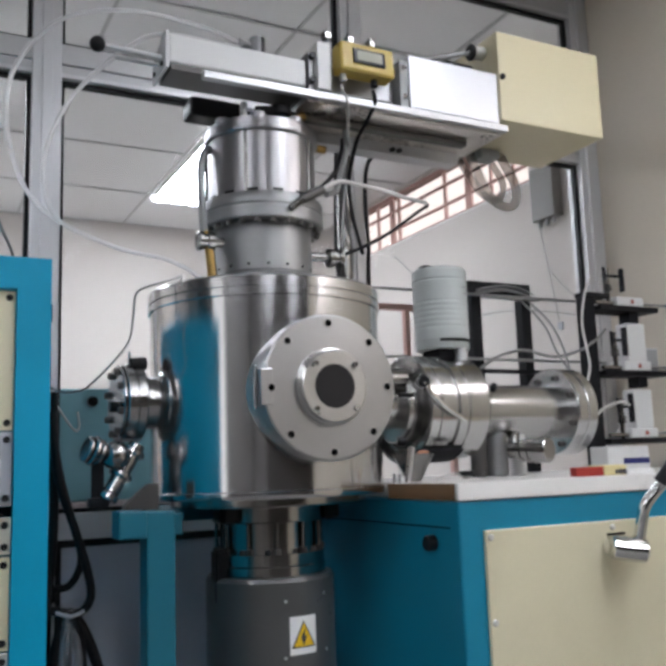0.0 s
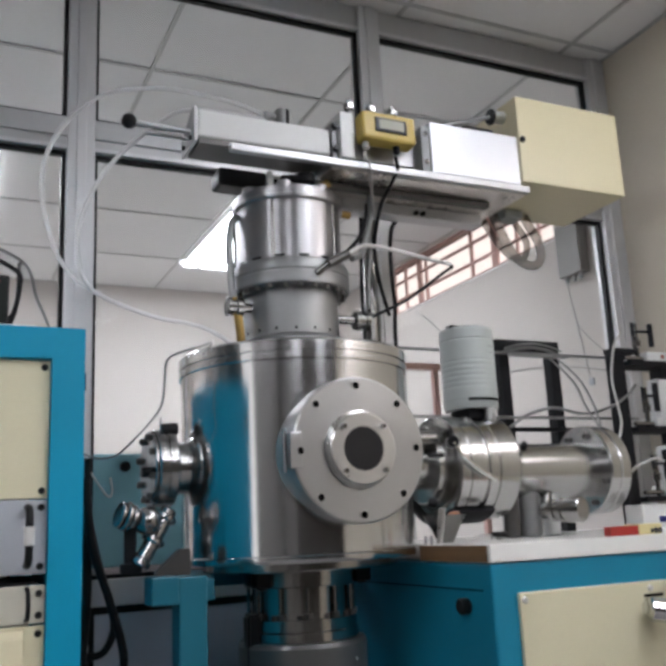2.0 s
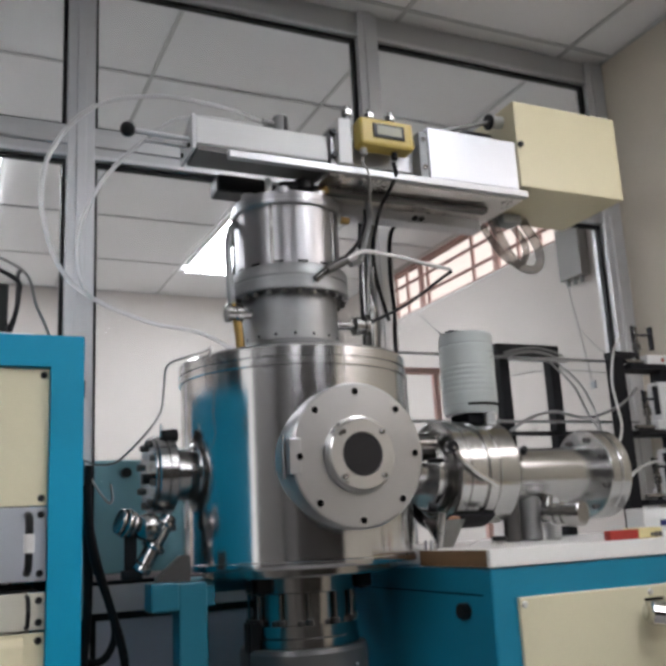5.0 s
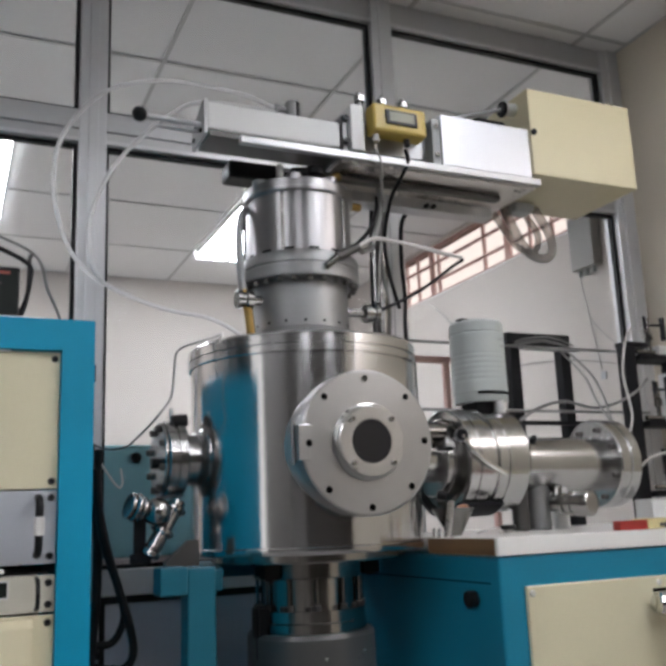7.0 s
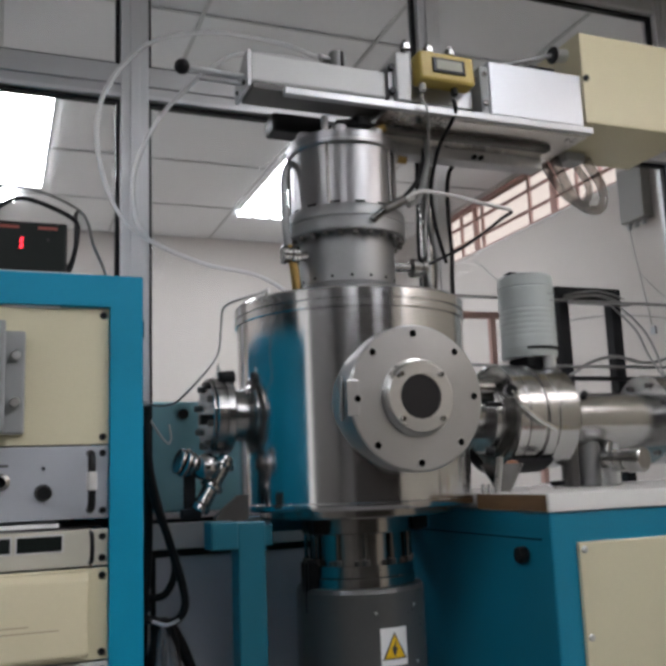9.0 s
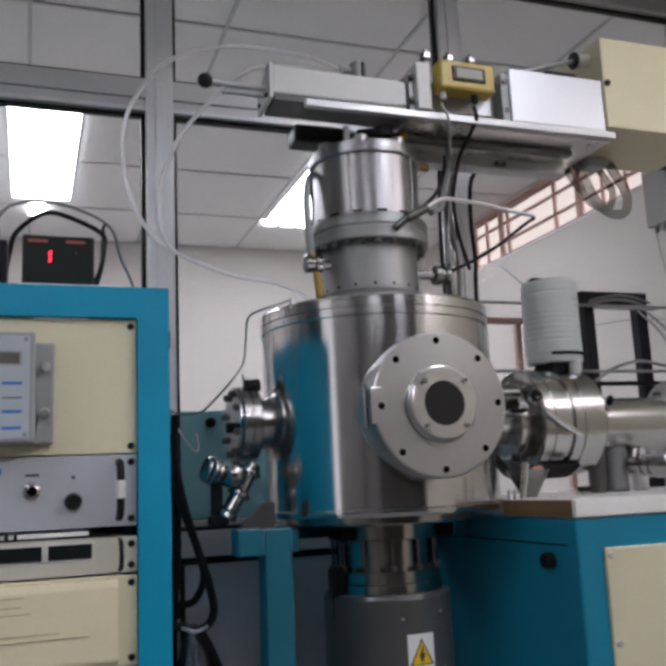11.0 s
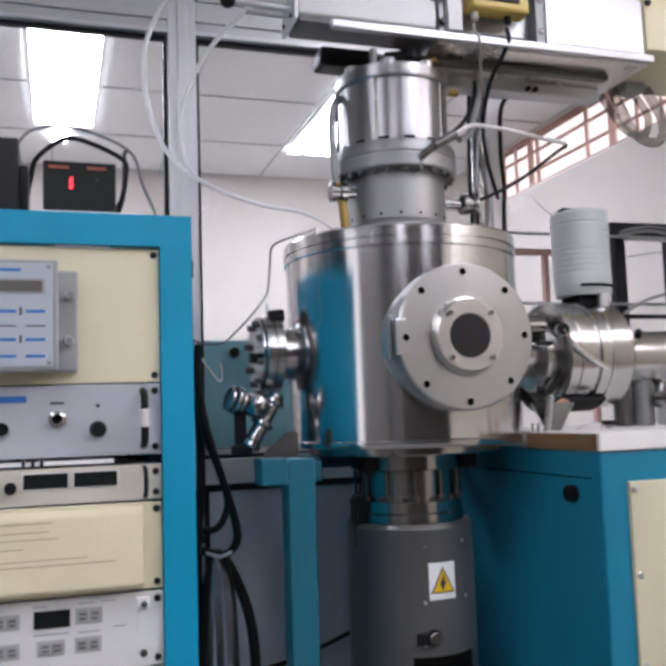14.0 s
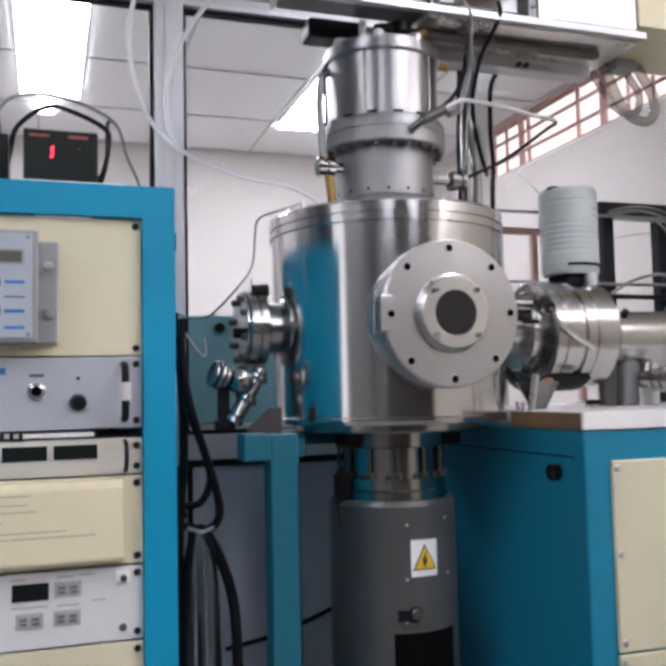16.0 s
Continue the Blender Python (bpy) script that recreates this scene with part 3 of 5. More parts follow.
blank = part("blank_flange", lathe((CX - 0.407, CY, PZ - 0.008), "-x", [(0.03, 0), (0.095, 0), (0.097, 0.002), (0.097, 0.007), (0.095, 0.009), (0.03, 0.009)], 72), STEEL_X, ch)
for y, z in ring(8, 0.082, 0.3):
    place("bolt", HEX_DULL, blank, (CX - 0.416, CY + y, PZ - 0.008 + z), (0, -90, 0))
part("lug", rod((CX - 0.385, CY - 0.02, PZ + 0.09), (CX - 0.385, CY - 0.02, PZ + 0.122), 0.005), STEEL, ch)
part("clamp", rod((CX - 0.388, CY - 0.03, PZ + 0.088), (CX - 0.345, CY - 0.03, PZ + 0.092), 0.017), BLACK, ch)
part("gland", rod((CX - 0.416, CY - 0.035, PZ - 0.02), (CX - 0.440, CY - 0.035, PZ - 0.02), 0.014), BLACK, ch)
# right port
part("side_port", lathe((CX + 0.295, CY, 1.115), "x", [(0.05, 0), (0.078, 0), (0.078, 0.02), (0.071, 0.026), (0.071, 0.1045), (0.05, 0.1045)], 64), STEEL_X, ch)
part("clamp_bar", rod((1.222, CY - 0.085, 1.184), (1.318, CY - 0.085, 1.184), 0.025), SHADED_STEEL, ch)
for y, z in ((-0.03, 1.215), (-0.105, 1.135)):
    part("stud", rod((1.285, CY + y, z), (1.330, CY + y, z), 0.007), BLACK, ch)
# neck and column above the lid
part("neck", lathe((CX, CY, 0), "z", [(0.09, 1.4185), (0.146, 1.4185), (0.148, 1.422), (0.148, 1.462), (0.141, 1.47), (0.138, 1.474), (0.138, 1.606), (0.09, 1.606)], 80), CAST, ch, "bead-blasted neck")
for x, y in ring(16, 0.1378, 0.1):
    place("bolt_recess", DOT, ch, (CX + x, CY + y, 1.486), (90, 0, math.degrees(math.atan2(y, x)) + 90), "dark bolt hole")
nf = part("neck_flange", lathe((CX, CY, 0), "z", [(0.1, 1.606), (0.169, 1.606), (0.173, 1.61), (0.173, 1.640), (0.170, 1.642), (0.170, 1.646), (0.173, 1.648), (0.173, 1.672), (0.168, 1.680), (0.1, 1.680)], 96), CAST, ch, "bolted pair of grey flanges")
for x, y in ring(24, 0.158, 0.05):
    place("bolt", HEX_DULL, nf, (CX + x, CY + y, 1.606), (180, 0, 20))
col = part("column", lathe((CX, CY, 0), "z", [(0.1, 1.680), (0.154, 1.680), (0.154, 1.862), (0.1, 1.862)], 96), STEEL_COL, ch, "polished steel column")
for x, y in ring(14, 0.1544, 0.12):
    place("slot", unit("slot", box(-0.014, 0.014, -0.002, 0.002, -0.003, 0.003), HOLE), col, (CX + x, CY + y, 1.688), (0, 0, math.degrees(math.atan2(y, x)) + 90))
for x, y in ring(5, 0.157, math.radians(-128)):
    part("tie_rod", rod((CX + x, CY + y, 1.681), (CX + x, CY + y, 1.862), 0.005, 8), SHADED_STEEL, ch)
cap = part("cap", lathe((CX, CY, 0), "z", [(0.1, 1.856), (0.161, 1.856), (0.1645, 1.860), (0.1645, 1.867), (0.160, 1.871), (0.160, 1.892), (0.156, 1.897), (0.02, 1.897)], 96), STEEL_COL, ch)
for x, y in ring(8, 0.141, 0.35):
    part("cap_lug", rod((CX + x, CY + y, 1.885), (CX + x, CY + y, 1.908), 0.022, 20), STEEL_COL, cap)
part("hand_screw", rod((CX - 0.09, CY - 0.10, 1.90), (CX - 0.09, CY - 0.10, 1.944), 0.010), STEEL, cap)
part("water_fitting", rod((CX - 0.06, CY - 0.11, 1.916), (CX + 0.01, CY - 0.125, 1.924), 0.018), RUBBER, cap)
part("water_fitting", rod((CX + 0.01, CY - 0.12, 1.91), (CX + 0.01, CY - 0.12, 1.942), 0.030), BLACK, cap)
part("water_fitting", rod((CX + 0.045, CY - 0.11, 1.905), (CX + 0.085, CY - 0.12, 1.926), 0.014), BRASS, cap)
part("cooling_pipe", hose([(CX - 0.155, CY, 1.835), (0.741, 2.24, 1.815), (0.730, 2.235, 1.76), (0.729, 2.23, 1.68), (0.733, 2.225, 1.598), (0.748, 2.22, 1.524), (0.758, 2.22, 1.42)], 0.011), CAST, ch, "bent steel cooling pipe")
part("pipe_sleeve", hose([(0.736, 2.225, 1.585), (0.748, 2.22, 1.524), (0.757, 2.22, 1.43)], 0.0125), BRASS, ch)
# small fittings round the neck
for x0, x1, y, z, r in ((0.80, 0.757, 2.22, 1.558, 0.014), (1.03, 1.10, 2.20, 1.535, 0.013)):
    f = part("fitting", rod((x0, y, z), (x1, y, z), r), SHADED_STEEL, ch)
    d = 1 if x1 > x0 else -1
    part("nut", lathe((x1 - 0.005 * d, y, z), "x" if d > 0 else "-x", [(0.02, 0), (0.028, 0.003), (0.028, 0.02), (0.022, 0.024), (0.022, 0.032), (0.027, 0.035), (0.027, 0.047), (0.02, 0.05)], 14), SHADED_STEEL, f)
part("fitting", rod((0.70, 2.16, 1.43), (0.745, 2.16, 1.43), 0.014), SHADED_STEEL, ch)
part("fitting", rod((1.13, 2.20, 1.512), (1.13, 2.20, 1.566), 0.010), BLACK, ch)
part("lid_clip", rod((0.635, 2.105, 1.405), (0.635, 2.105, 1.435), 0.006), STEEL, ch)
# foot wedge on the support frame
part("foot", prism([(0.487, 0.853), (0.568, 0.853), (0.568, 0.915), (0.545, 0.915), (0.487, 0.866)], 2.09, 2.12, "y"), DARK_STEEL, ch)

# angle valve hanging at the left port
av = thing("angle_valve", (0.49, 2.2, 0.92), "small chrome right-angle vacuum valve under the side port", "valve")
part("body", rod((0.548, 2.21, 1.012), (0.477, 2.20, 0.893), 0.021), WORN_STEEL, av)
part("bonnet", ball((0.487, 2.185, 0.985), 0.036), WORN_STEEL, av)
for x, r in ((0.452, 0.032), (0.438, 0.037), (0.424, 0.033)):
    part("bellows", rod((x, 2.18, 0.992 + (0.452 - x) * 0.3), (x - 0.012, 2.178, 0.996 + (0.452 - x) * 0.3), r), WORN_STEEL, av)
for p, q in (((0.540, 2.209, 1.0), (0.531, 2.208, 0.985)), ((0.508, 2.204, 0.945), (0.499, 2.203, 0.93))):
    part("clamp", rod(p, q, 0.031), WORN_STEEL, av)
part("outlet", rod((0.477, 2.2, 0.893), (0.467, 2.198, 0.876), 0.025), WORN_STEEL, av)
part("bracket", box(0.425, 0.475, 2.19, 2.22, 0.862, 0.885, 0.004), BLACK_IRON, av)
part("stay", box(0.432, 0.462, 2.195, 2.21, 0.885, 0.985, 0.003), BLACK_IRON, av)

# ---- pump under the chamber ----
pm = thing("vacuum_pump", (CX, CY, ZF), "dark grey cylindrical vacuum pump standing under the chamber", "vacuum pump")
part("inlet_flange", lathe((CX, CY, 0), "z", [(0.1, 0.802), (0.150, 0.802), (0.153, 0.805), (0.153, 0.843), (0.1, 0.8455)], 72), PUMP_STEEL, pm)
part("inlet_neck", lathe((CX, CY, 0), "z", [(0.1, 0.72), (0.134, 0.72), (0.134, 0.802), (0.1, 0.802)], 72), PUMP_STEEL, pm)
lf = part("lower_flange", lathe((CX, CY, 0), "z", [(0.1, 0.667), (0.150, 0.667), (0.150, 0.69), (0.147, 0.694), (0.147, 0.722), (0.1, 0.722)], 72), PUMP_STEEL, pm)
for x, y in ring(12, 0.126, 0.1):
    place("bolt", HEX_DULL, lf, (CX + x * 1.05, CY + y * 1.05, 0.722))
for a in (-150, -30, 90):
    x, y = 0.165 * math.cos(radians(a)), 0.165 * math.sin(radians(a))
    part("clamp", box(CX + x - 0.022, CX + x + 0.022, CY + y - 0.02, CY + y + 0.02, 0.805, 0.842, 0.005), BLACK, pm)
    part("clamp", rod((CX + x, CY + y, 0.80), (CX + x, CY + y, 0.84), 0.012), BLACK, pm)
for i in range(12):
    x, y = 0.142 * math.cos(radians(15 + 30 * i)), 0.142 * math.sin(radians(15 + 30 * i))
    part("stud", rod((CX + x, CY + y, 0.722), (CX + x, CY + y, 0.802), 0.0055, 10), SHADED_STEEL, pm)
    part("stud_nut", rod((CX + x, CY + y, 0.7225), (CX + x, CY + y, 0.737), 0.0105, 6), DARK_STEEL, pm)
part("motor_lug", prism([(CX - 0.168, CY - 0.045), (CX - 0.138, CY - 0.06), (CX - 0.13, CY - 0.02), (CX - 0.168, CY)], 0.60, 0.738, "z", bev=0.006), BLACK, pm)
bd = part("body", lathe((CX, CY, 0), "z", [(0.08, ZF + 0.06), (0.171, ZF + 0.06), (0.171, 0.655), (0.166, 0.666), (0.08, 0.666)], 96), PUMP, pm)
part("foot_ring", lathe((CX, CY, 0), "z", [(0.1, ZF), (0.185, ZF), (0.185, ZF + 0.05), (0.15, ZF + 0.06), (0.1, ZF + 0.06)], 64), PUMP, pm)


def round_patch(z0, z1, a0, a1, r, thick=0.0008, n=10, bm=None):
    """A sheet laid on the pump's round side between two bearings."""
    own = bmesh.new()
    cols = []
    for i in range(n + 1):
        a = radians(a0 + (a1 - a0) * i / n)
        cols.append([own.verts.new((CX + q * math.cos(a), CY + q * math.sin(a), z)) for q in (r, r + thick) for z in (z0, z1)])
    for c, d in zip(cols, cols[1:]):
        for i, j in ((0, 1), (1, 3), (3, 2), (2, 0)):
            own.faces.new((c[i], c[j], d[j], d[i]))
    own.faces.new([cols[0][i] for i in (0, 1, 3, 2)])
    own.faces.new([cols[-1][i] for i in (0, 1, 3, 2)])
    return join(bm, own)


def on_pump(u, v, a_mid, z_mid, r):
    a = radians(a_mid) + u / r
    return (CX + r * math.cos(a), CY + r * math.sin(a), z_mid + v)


def decal(name, outline, a_mid, z_mid, r, material):
    bm = bmesh.new()
    lo = [bm.verts.new(on_pump(u, v, a_mid, z_mid, r)) for u, v in outline]
    hi = [bm.verts.new(on_pump(u, v, a_mid, z_mid, r + 0.0005)) for u, v in outline]
    for ring_ in (lo, hi):
        face = bm.faces.new(ring_)
        bmesh.ops.triangulate(bm, faces=[face])
    n = len(outline)
    for i in range(n):
        bm.faces.new((lo[i], lo[(i + 1) % n], hi[(i + 1) % n], hi[i]))
    return part(name, bm, material, sticker)


A_LAB, Z_LAB = -84.5, 0.526
sticker = part("warning_label", round_patch(Z_LAB - 0.046, Z_LAB + 0.046, A_LAB - 12.6, A_LAB + 12.6, 0.1712), PAPER, pm, "white warning label with a yellow triangle")
for w, z0, z1, r, m in ((0.0345, -0.030, 0.036, 0.1722, INK), (0.0285, -0.0265, 0.0292, 0.1730, LABEL_YELLOW)):
    us = [w * (i / 10 - 1) for i in range(21)]
    decal("triangle", [(u, z0) for u in us] + [(u, z0 + (z1 - z0) * (1 - abs(u) / w)) for u in us[-2:0:-1]], A_LAB, Z_LAB, r, m)
decal("flash", [(0.004, 0.019), (-0.009, -0.005), (-0.001, -0.004), (-0.002, -0.025), (0.009, -0.0005), (0.002, -0.0015)], A_LAB, Z_LAB, 0.1739, INK)
part("lower_opening", round_patch(ZF + 0.15, 0.342, -113, -52, 0.1700, 0.0022), HOLE, pm, "dark cut-out in the pump shell")
part("cut_edge", round_patch(0.342, 0.348, -114, -51, 0.1700, 0.003), PUMP, pm)
part("cable_gland", rod(on_pump(-0.005, -0.137, A_LAB - 8, Z_LAB, 0.165), on_pump(-0.005, -0.137, A_LAB - 8, Z_LAB, 0.187), 0.016), SHADED_STEEL, pm)
part("gland_ring", rod(on_pump(-0.005, -0.137, A_LAB - 8, Z_LAB, 0.166), on_pump(-0.005, -0.137, A_LAB - 8, Z_LAB, 0.178), 0.021), BLACK, pm)
part("gland_plate", round_patch(0.372, 0.400, A_LAB - 25, A_LAB - 8, 0.1712, 0.006), BLACK_IRON, pm)
for a, z in ((-100, 0.61), (-101, 0.475), (-60, 0.62), (-58, 0.48), (-102, 0.37)):
    part("rivet", rod(on_pump(0, z - Z_LAB, a, Z_LAB, 0.170), on_pump(0, z - Z_LAB, a, Z_LAB, 0.173), 0.004, 8), STEEL, pm)

# ---- blue support frame ----
fr = thing("support_frame", (0.54, 2.25, ZF), "blue painted steel frame that carries the chamber", "frame")
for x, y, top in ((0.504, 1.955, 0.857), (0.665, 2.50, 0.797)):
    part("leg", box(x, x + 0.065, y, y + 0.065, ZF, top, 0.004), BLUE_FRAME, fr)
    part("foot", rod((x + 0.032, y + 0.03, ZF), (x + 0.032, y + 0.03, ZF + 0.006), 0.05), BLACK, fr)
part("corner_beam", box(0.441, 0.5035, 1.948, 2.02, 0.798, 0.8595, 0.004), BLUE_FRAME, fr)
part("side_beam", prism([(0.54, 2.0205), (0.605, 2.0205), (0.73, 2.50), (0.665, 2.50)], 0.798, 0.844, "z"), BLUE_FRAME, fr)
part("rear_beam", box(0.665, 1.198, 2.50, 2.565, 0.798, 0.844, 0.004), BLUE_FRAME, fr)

# ---- cabinet and worktop ----
cb = thing("machine_cabinet", (1.9, 2.2, ZF), "blue steel machine cabinet with cream front panels", "cabinet")
part("body", box(1.2, 2.62, 1.762, 2.70, ZF + 0.06, 0.848, 0.006), BLUE_CAB, cb)
part("plinth", box(1.23, 2.60, 1.80, 2.66, ZF, ZF + 0.06), BLACK, cb)
SCREW = unit("screw", lathe((0, 0, 0), "z", [(0.0085, 0), (0.0085, 0.003), (0.006, 0.005), (0.002, 0.0048)], 12), STEEL)
for x0, x1 in ((1.268, 1.96), (1.972, 2.57)):
    for z0, z1 in ((0.338, 0.777), (ZF + 0.12, 0.333)):
        p = part("front_panel", box(x0, x1, 1.752, 1.764, z0, z1, 0.004), CREAM, cb, "cream painted panel")
        for x in (x0 + 0.014, (x0 + x1) / 2 + 0.06, x1 - 0.014):
            for z in (z1 - 0.017, (z0 + z1) / 2 + 0.005, z0 + 0.024):
                if x in (x0 + 0.014, x1 - 0.014) or z != (z0 + z1) / 2 + 0.005:
                    place("screw", SCREW, p, (x, 1.752, z), (90, 0, 0))
part("side_knob", rod((1.2, 1.871, 0.746), (1.175, 1.871, 0.746), 0.02), BLACK, cb)
part("side_seam", box(1.1985, 1.2, 1.80, 2.62, 0.783, 0.786), HOLE, cb)
part("hinge_slot", box(1.652, 1.715, 1.7505, 1.7525, 0.738, 0.746), HOLE, cb)
part("hinge_slot", box(1.652, 1.715, 1.7505, 1.7525, 0.724, 0.732), HOLE, cb)
outline = [(1.197, 1.755), (2.66, 1.755), (2.66, 2.72), (1.197, 2.72), (1.197, 2.40), (1.250, 2.38), (1.250, 2.12), (1.197, 2.08)]
wt = thing("worktop", (1.9, 2.2, 0.849), "white laminate worktop with one bare brown edge", "worktop")
part("board", prism(outline, 0.849, 0.891, "z", bev=0.0025), TABLETOP, wt)
part("edge", box(1.1945, 1.1965, 1.766, 2.078, 0.850, 0.889), CHIP, wt, "bare brown chipboard edge")
for y in (1.84, 1.87):
    part("edge_pin", rod((1.21, y + 0.2, 0.891), (1.21, y + 0.2, 0.915), 0.004, 8), CAST, wt)

# crank handle on the cabinet front
ck = thing("crank_handle", (1.68, 1.70, 0.70), "chrome crank handle with a black grip on the cabinet front", "crank handle")
part("boss", rod((1.655, 1.752, 0.712), (1.665, 1.69, 0.708), 0.024), CHROME, ck)
part("hub", rod((1.628, 1.715, 0.715), (1.705, 1.672, 0.702), 0.03), CHROME, ck)
part("arm", hose([(1.690, 1.685, 0.71), (1.694, 1.672, 0.77), (1.70, 1.66, 0.815), (1.728, 1.645, 0.853), (1.742, 1.63, 0.875)], 0.015), CHROME, ck)
part("grip", rod((1.738, 1.635, 0.868), (1.775, 1.60, 0.935), 0.024), BLACK, ck)

# ---- gate valve, motor and exhaust pipe ----
gv = thing("gate_valve", (1.56, CY, 0.95), "polished steel gate valve with a grey actuator on top", "valve")
GZ = 1.106
part("housing", lathe((1.332, CY, GZ), "x", [(0.06, 0.0305), (0.150, 0.0305), (0.155, 0.034), (0.155, 0.061), (0.152, 0.063), (0.152, 0.066), (0.155, 0.068), (0.155, 0.107), (0.147, 0.111), (0.147, 0.128), (0.155, 0.132), (0.155, 0.160), (0.152, 0.162), (0.152, 0.165), (0.155, 0.167), (0.155, 0.235), (0.150, 0.242), (0.06, 0.242)], 96), STEEL_X, gv)
part("neck_flange", lathe((1.318, CY, GZ), "x", [(0.06, 0), (0.102, 0), (0.105, 0.003), (0.105, 0.018), (0.102, 0.020), (0.102, 0.024), (0.105, 0.026), (0.105, 0.036), (0.06, 0.036)], 80), STEEL_X, gv)
# Plate coloured dark for the chamber's dark side mirrored in this face.
part("back_plate", lathe((1.354, CY, GZ), "x", [(0.06, 0), (0.124, 0), (0.128, 0.003), (0.128, 0.008), (0.06, 0.008)], 80), SHADED_STEEL, gv, "back plate in shade-darkened steel")
# Black crescent added for the shade and dark reflection below the housing.
arc = [radians(232 + 10 * i) for i in range(11)]
part("underside_shade", prism([(CY + 0.166 * math.cos(q), GZ + 0.166 * math.sin(q)) for q in arc] + [(CY + 0.1565 * math.cos(q), GZ + 0.1565 * math.sin(q)) for q in arc[::-1]], 1.345, 1.50, "x"), BLACK_IRON, gv, "black crescent standing in for the shaded underside of the valve")
part("drain_plug", rod((1.262, CY - 0.12, 1.005), (1.285, CY - 0.13, 1.0), 0.014), BLACK, gv)
part("handle", hose([(1.332, 2.085, 1.168), (1.36, 2.082, 1.127), (1.413, 2.078, 1.086), (1.461, 2.073, 1.058)], 0.007), CHROME, gv)
part("handle_pivot", rod((1.345, 2.12, 1.17), (1.330, 2.080, 1.17), 0.017), BLACK, gv)
ac = part("actuator", lathe((1.514, CY, -0.005), "z", [(0.06, 1.288), (0.081, 1.288), (0.0835, 1.292), (0.0835, 1.315), (0.0850, 1.317), (0.0850, 1.345)]
          + [q for i in range(6) for q in ((0.0850, 1.352 + i * 0.016), (0.0842, 1.354 + i * 0.016), (0.0842, 1.358 + i * 0.016), (0.0850, 1.360 + i * 0.016))]
          + [(0.0850, 1.50), (0.083, 1.502), (0.083, 1.505), (0.0850, 1.507), (0.0845, 1.535), (0.079, 1.543), (0.05, 1.545)], 72), MOTOR, gv, "ribbed blue-grey actuator housing")
part("collar", box(1.468, 1.568, CY - 0.05, CY + 0.05, 1.25, 1.289, 0.006), BLACK_IRON, gv)
part("slot", prism([(1.514 + 0.0875 * math.cos(radians(a)), CY + 0.0875 * math.sin(radians(a))) for a in range(-128, -39, 6)]
                   + [(1.514 + 0.081 * math.cos(radians(a)), CY + 0.081 * math.sin(radians(a))) for a in range(-44, -129, -6)], 1.304, 1.312, "z"), HOLE, ac)
part("port_plug", box(1.436, 1.475, CY - 0.035, CY - 0.005, 1.535, 1.545, 0.003), BLACK, ac)
for a0, a1, z in ((-74, -50, 1.471), (-66, -52, 1.451)):
    arc = [a0 + (a1 - a0) * i / 4 for i in range(5)]
    part("vent_slot", prism([(1.514 + 0.0860 * math.cos(radians(a)), CY + 0.0860 * math.sin(radians(a))) for a in arc]
                            + [(1.514 + 0.0815 * math.cos(radians(a)), CY + 0.0815 * math.sin(radians(a))) for a in arc[::-1]], z, z + 0.005, "z"), GREY_CASE, ac)
part("foot", rod((1.540, CY - 0.06, 1.245), (1.540, CY - 0.06, 1.292), 0.018), ALU, gv)

ep = thing("exhaust_pipe", (1.86, CY, 0.95), "wide polished steel pipe with a bolted end flange", "pipe")
part("pipe", lathe((1.5745, CY, 1.092), "x", [(0.06, 0), (0.092, 0), (0.092, 0.018), (0.086, 0.022), (0.086, 0.349), (0.06, 0.349)], 80), STEEL_X, ep)
ef = part("end_flange", lathe((1.924, CY, 1.092), "x", [(0.07, 0), (0.138, 0), (0.142, 0.004), (0.142, 0.034), (0.138, 0.037), (0.138, 0.042), (0.142, 0.045), (0.142, 0.078), (0.137, 0.082), (0.02, 0.082)], 88), STEEL_X, ep)
for y, z in ring(8, 0.115, 0.35):
    place("bolt", HEX_DULL, ef, (1.924, CY + y, 1.09 + z), (0, -90, 0))
part("sensor", rod((1.640, CY - 0.075, 1.155), (1.632, CY - 0.095, 1.170), 0.010), BLACK, ep)
for x, r, m in ((1.682, 0.036, CAST), (1.765, 0.027, PALE_CASE), (1.614, 0.027, DARK_STEEL)):
    part("support", rod((x, CY - 0.02, 0.892), (x, CY - 0.02, 1.03), r), m, ep)
part("support_band", rod((1.765, CY - 0.02, 0.985), (1.765, CY - 0.02, 0.995), 0.0285), BLACK, ep)
kf = thing("hose_fitting", (1.83, 2.12, 0.93), "knurled steel flange fitting on the pipe's underside", "fitting")
part("body", lathe((1.713, 2.195, 0.968), (0.35, -0.937, -0.02), [(0.02, 0), (0.026, 0), (0.026, 0.03), (0.034, 0.033), (0.034, 0.043), (0.028, 0.046), (0.028, 0.056), (0.036, 0.06), (0.036, 0.07), (0.03, 0.073), (0.03, 0.08), (0.038, 0.084), (0.038, 0.128), (0.035, 0.132), (0.01, 0.133)], 40), DARK_CHROME, kf)
part("stem", rod((1.715, 2.19, 0.969), (1.745, 2.215, 1.025), 0.018), SHADED_STEEL, kf)
fu = thing("funnel", (1.375, 2.12, 0.892), "dented shiny metal funnel standing on the worktop", "funnel")
part("cone", lathe((1.299, 2.11, 0.8915), "z", [(0.012, 0), (0.02, 0.0), (0.024, 0.006), (0.058, 0.072), (0.06, 0.076), (0.057, 0.076), (0.02, 0.01)], 28), SHADED_STEEL, fu)
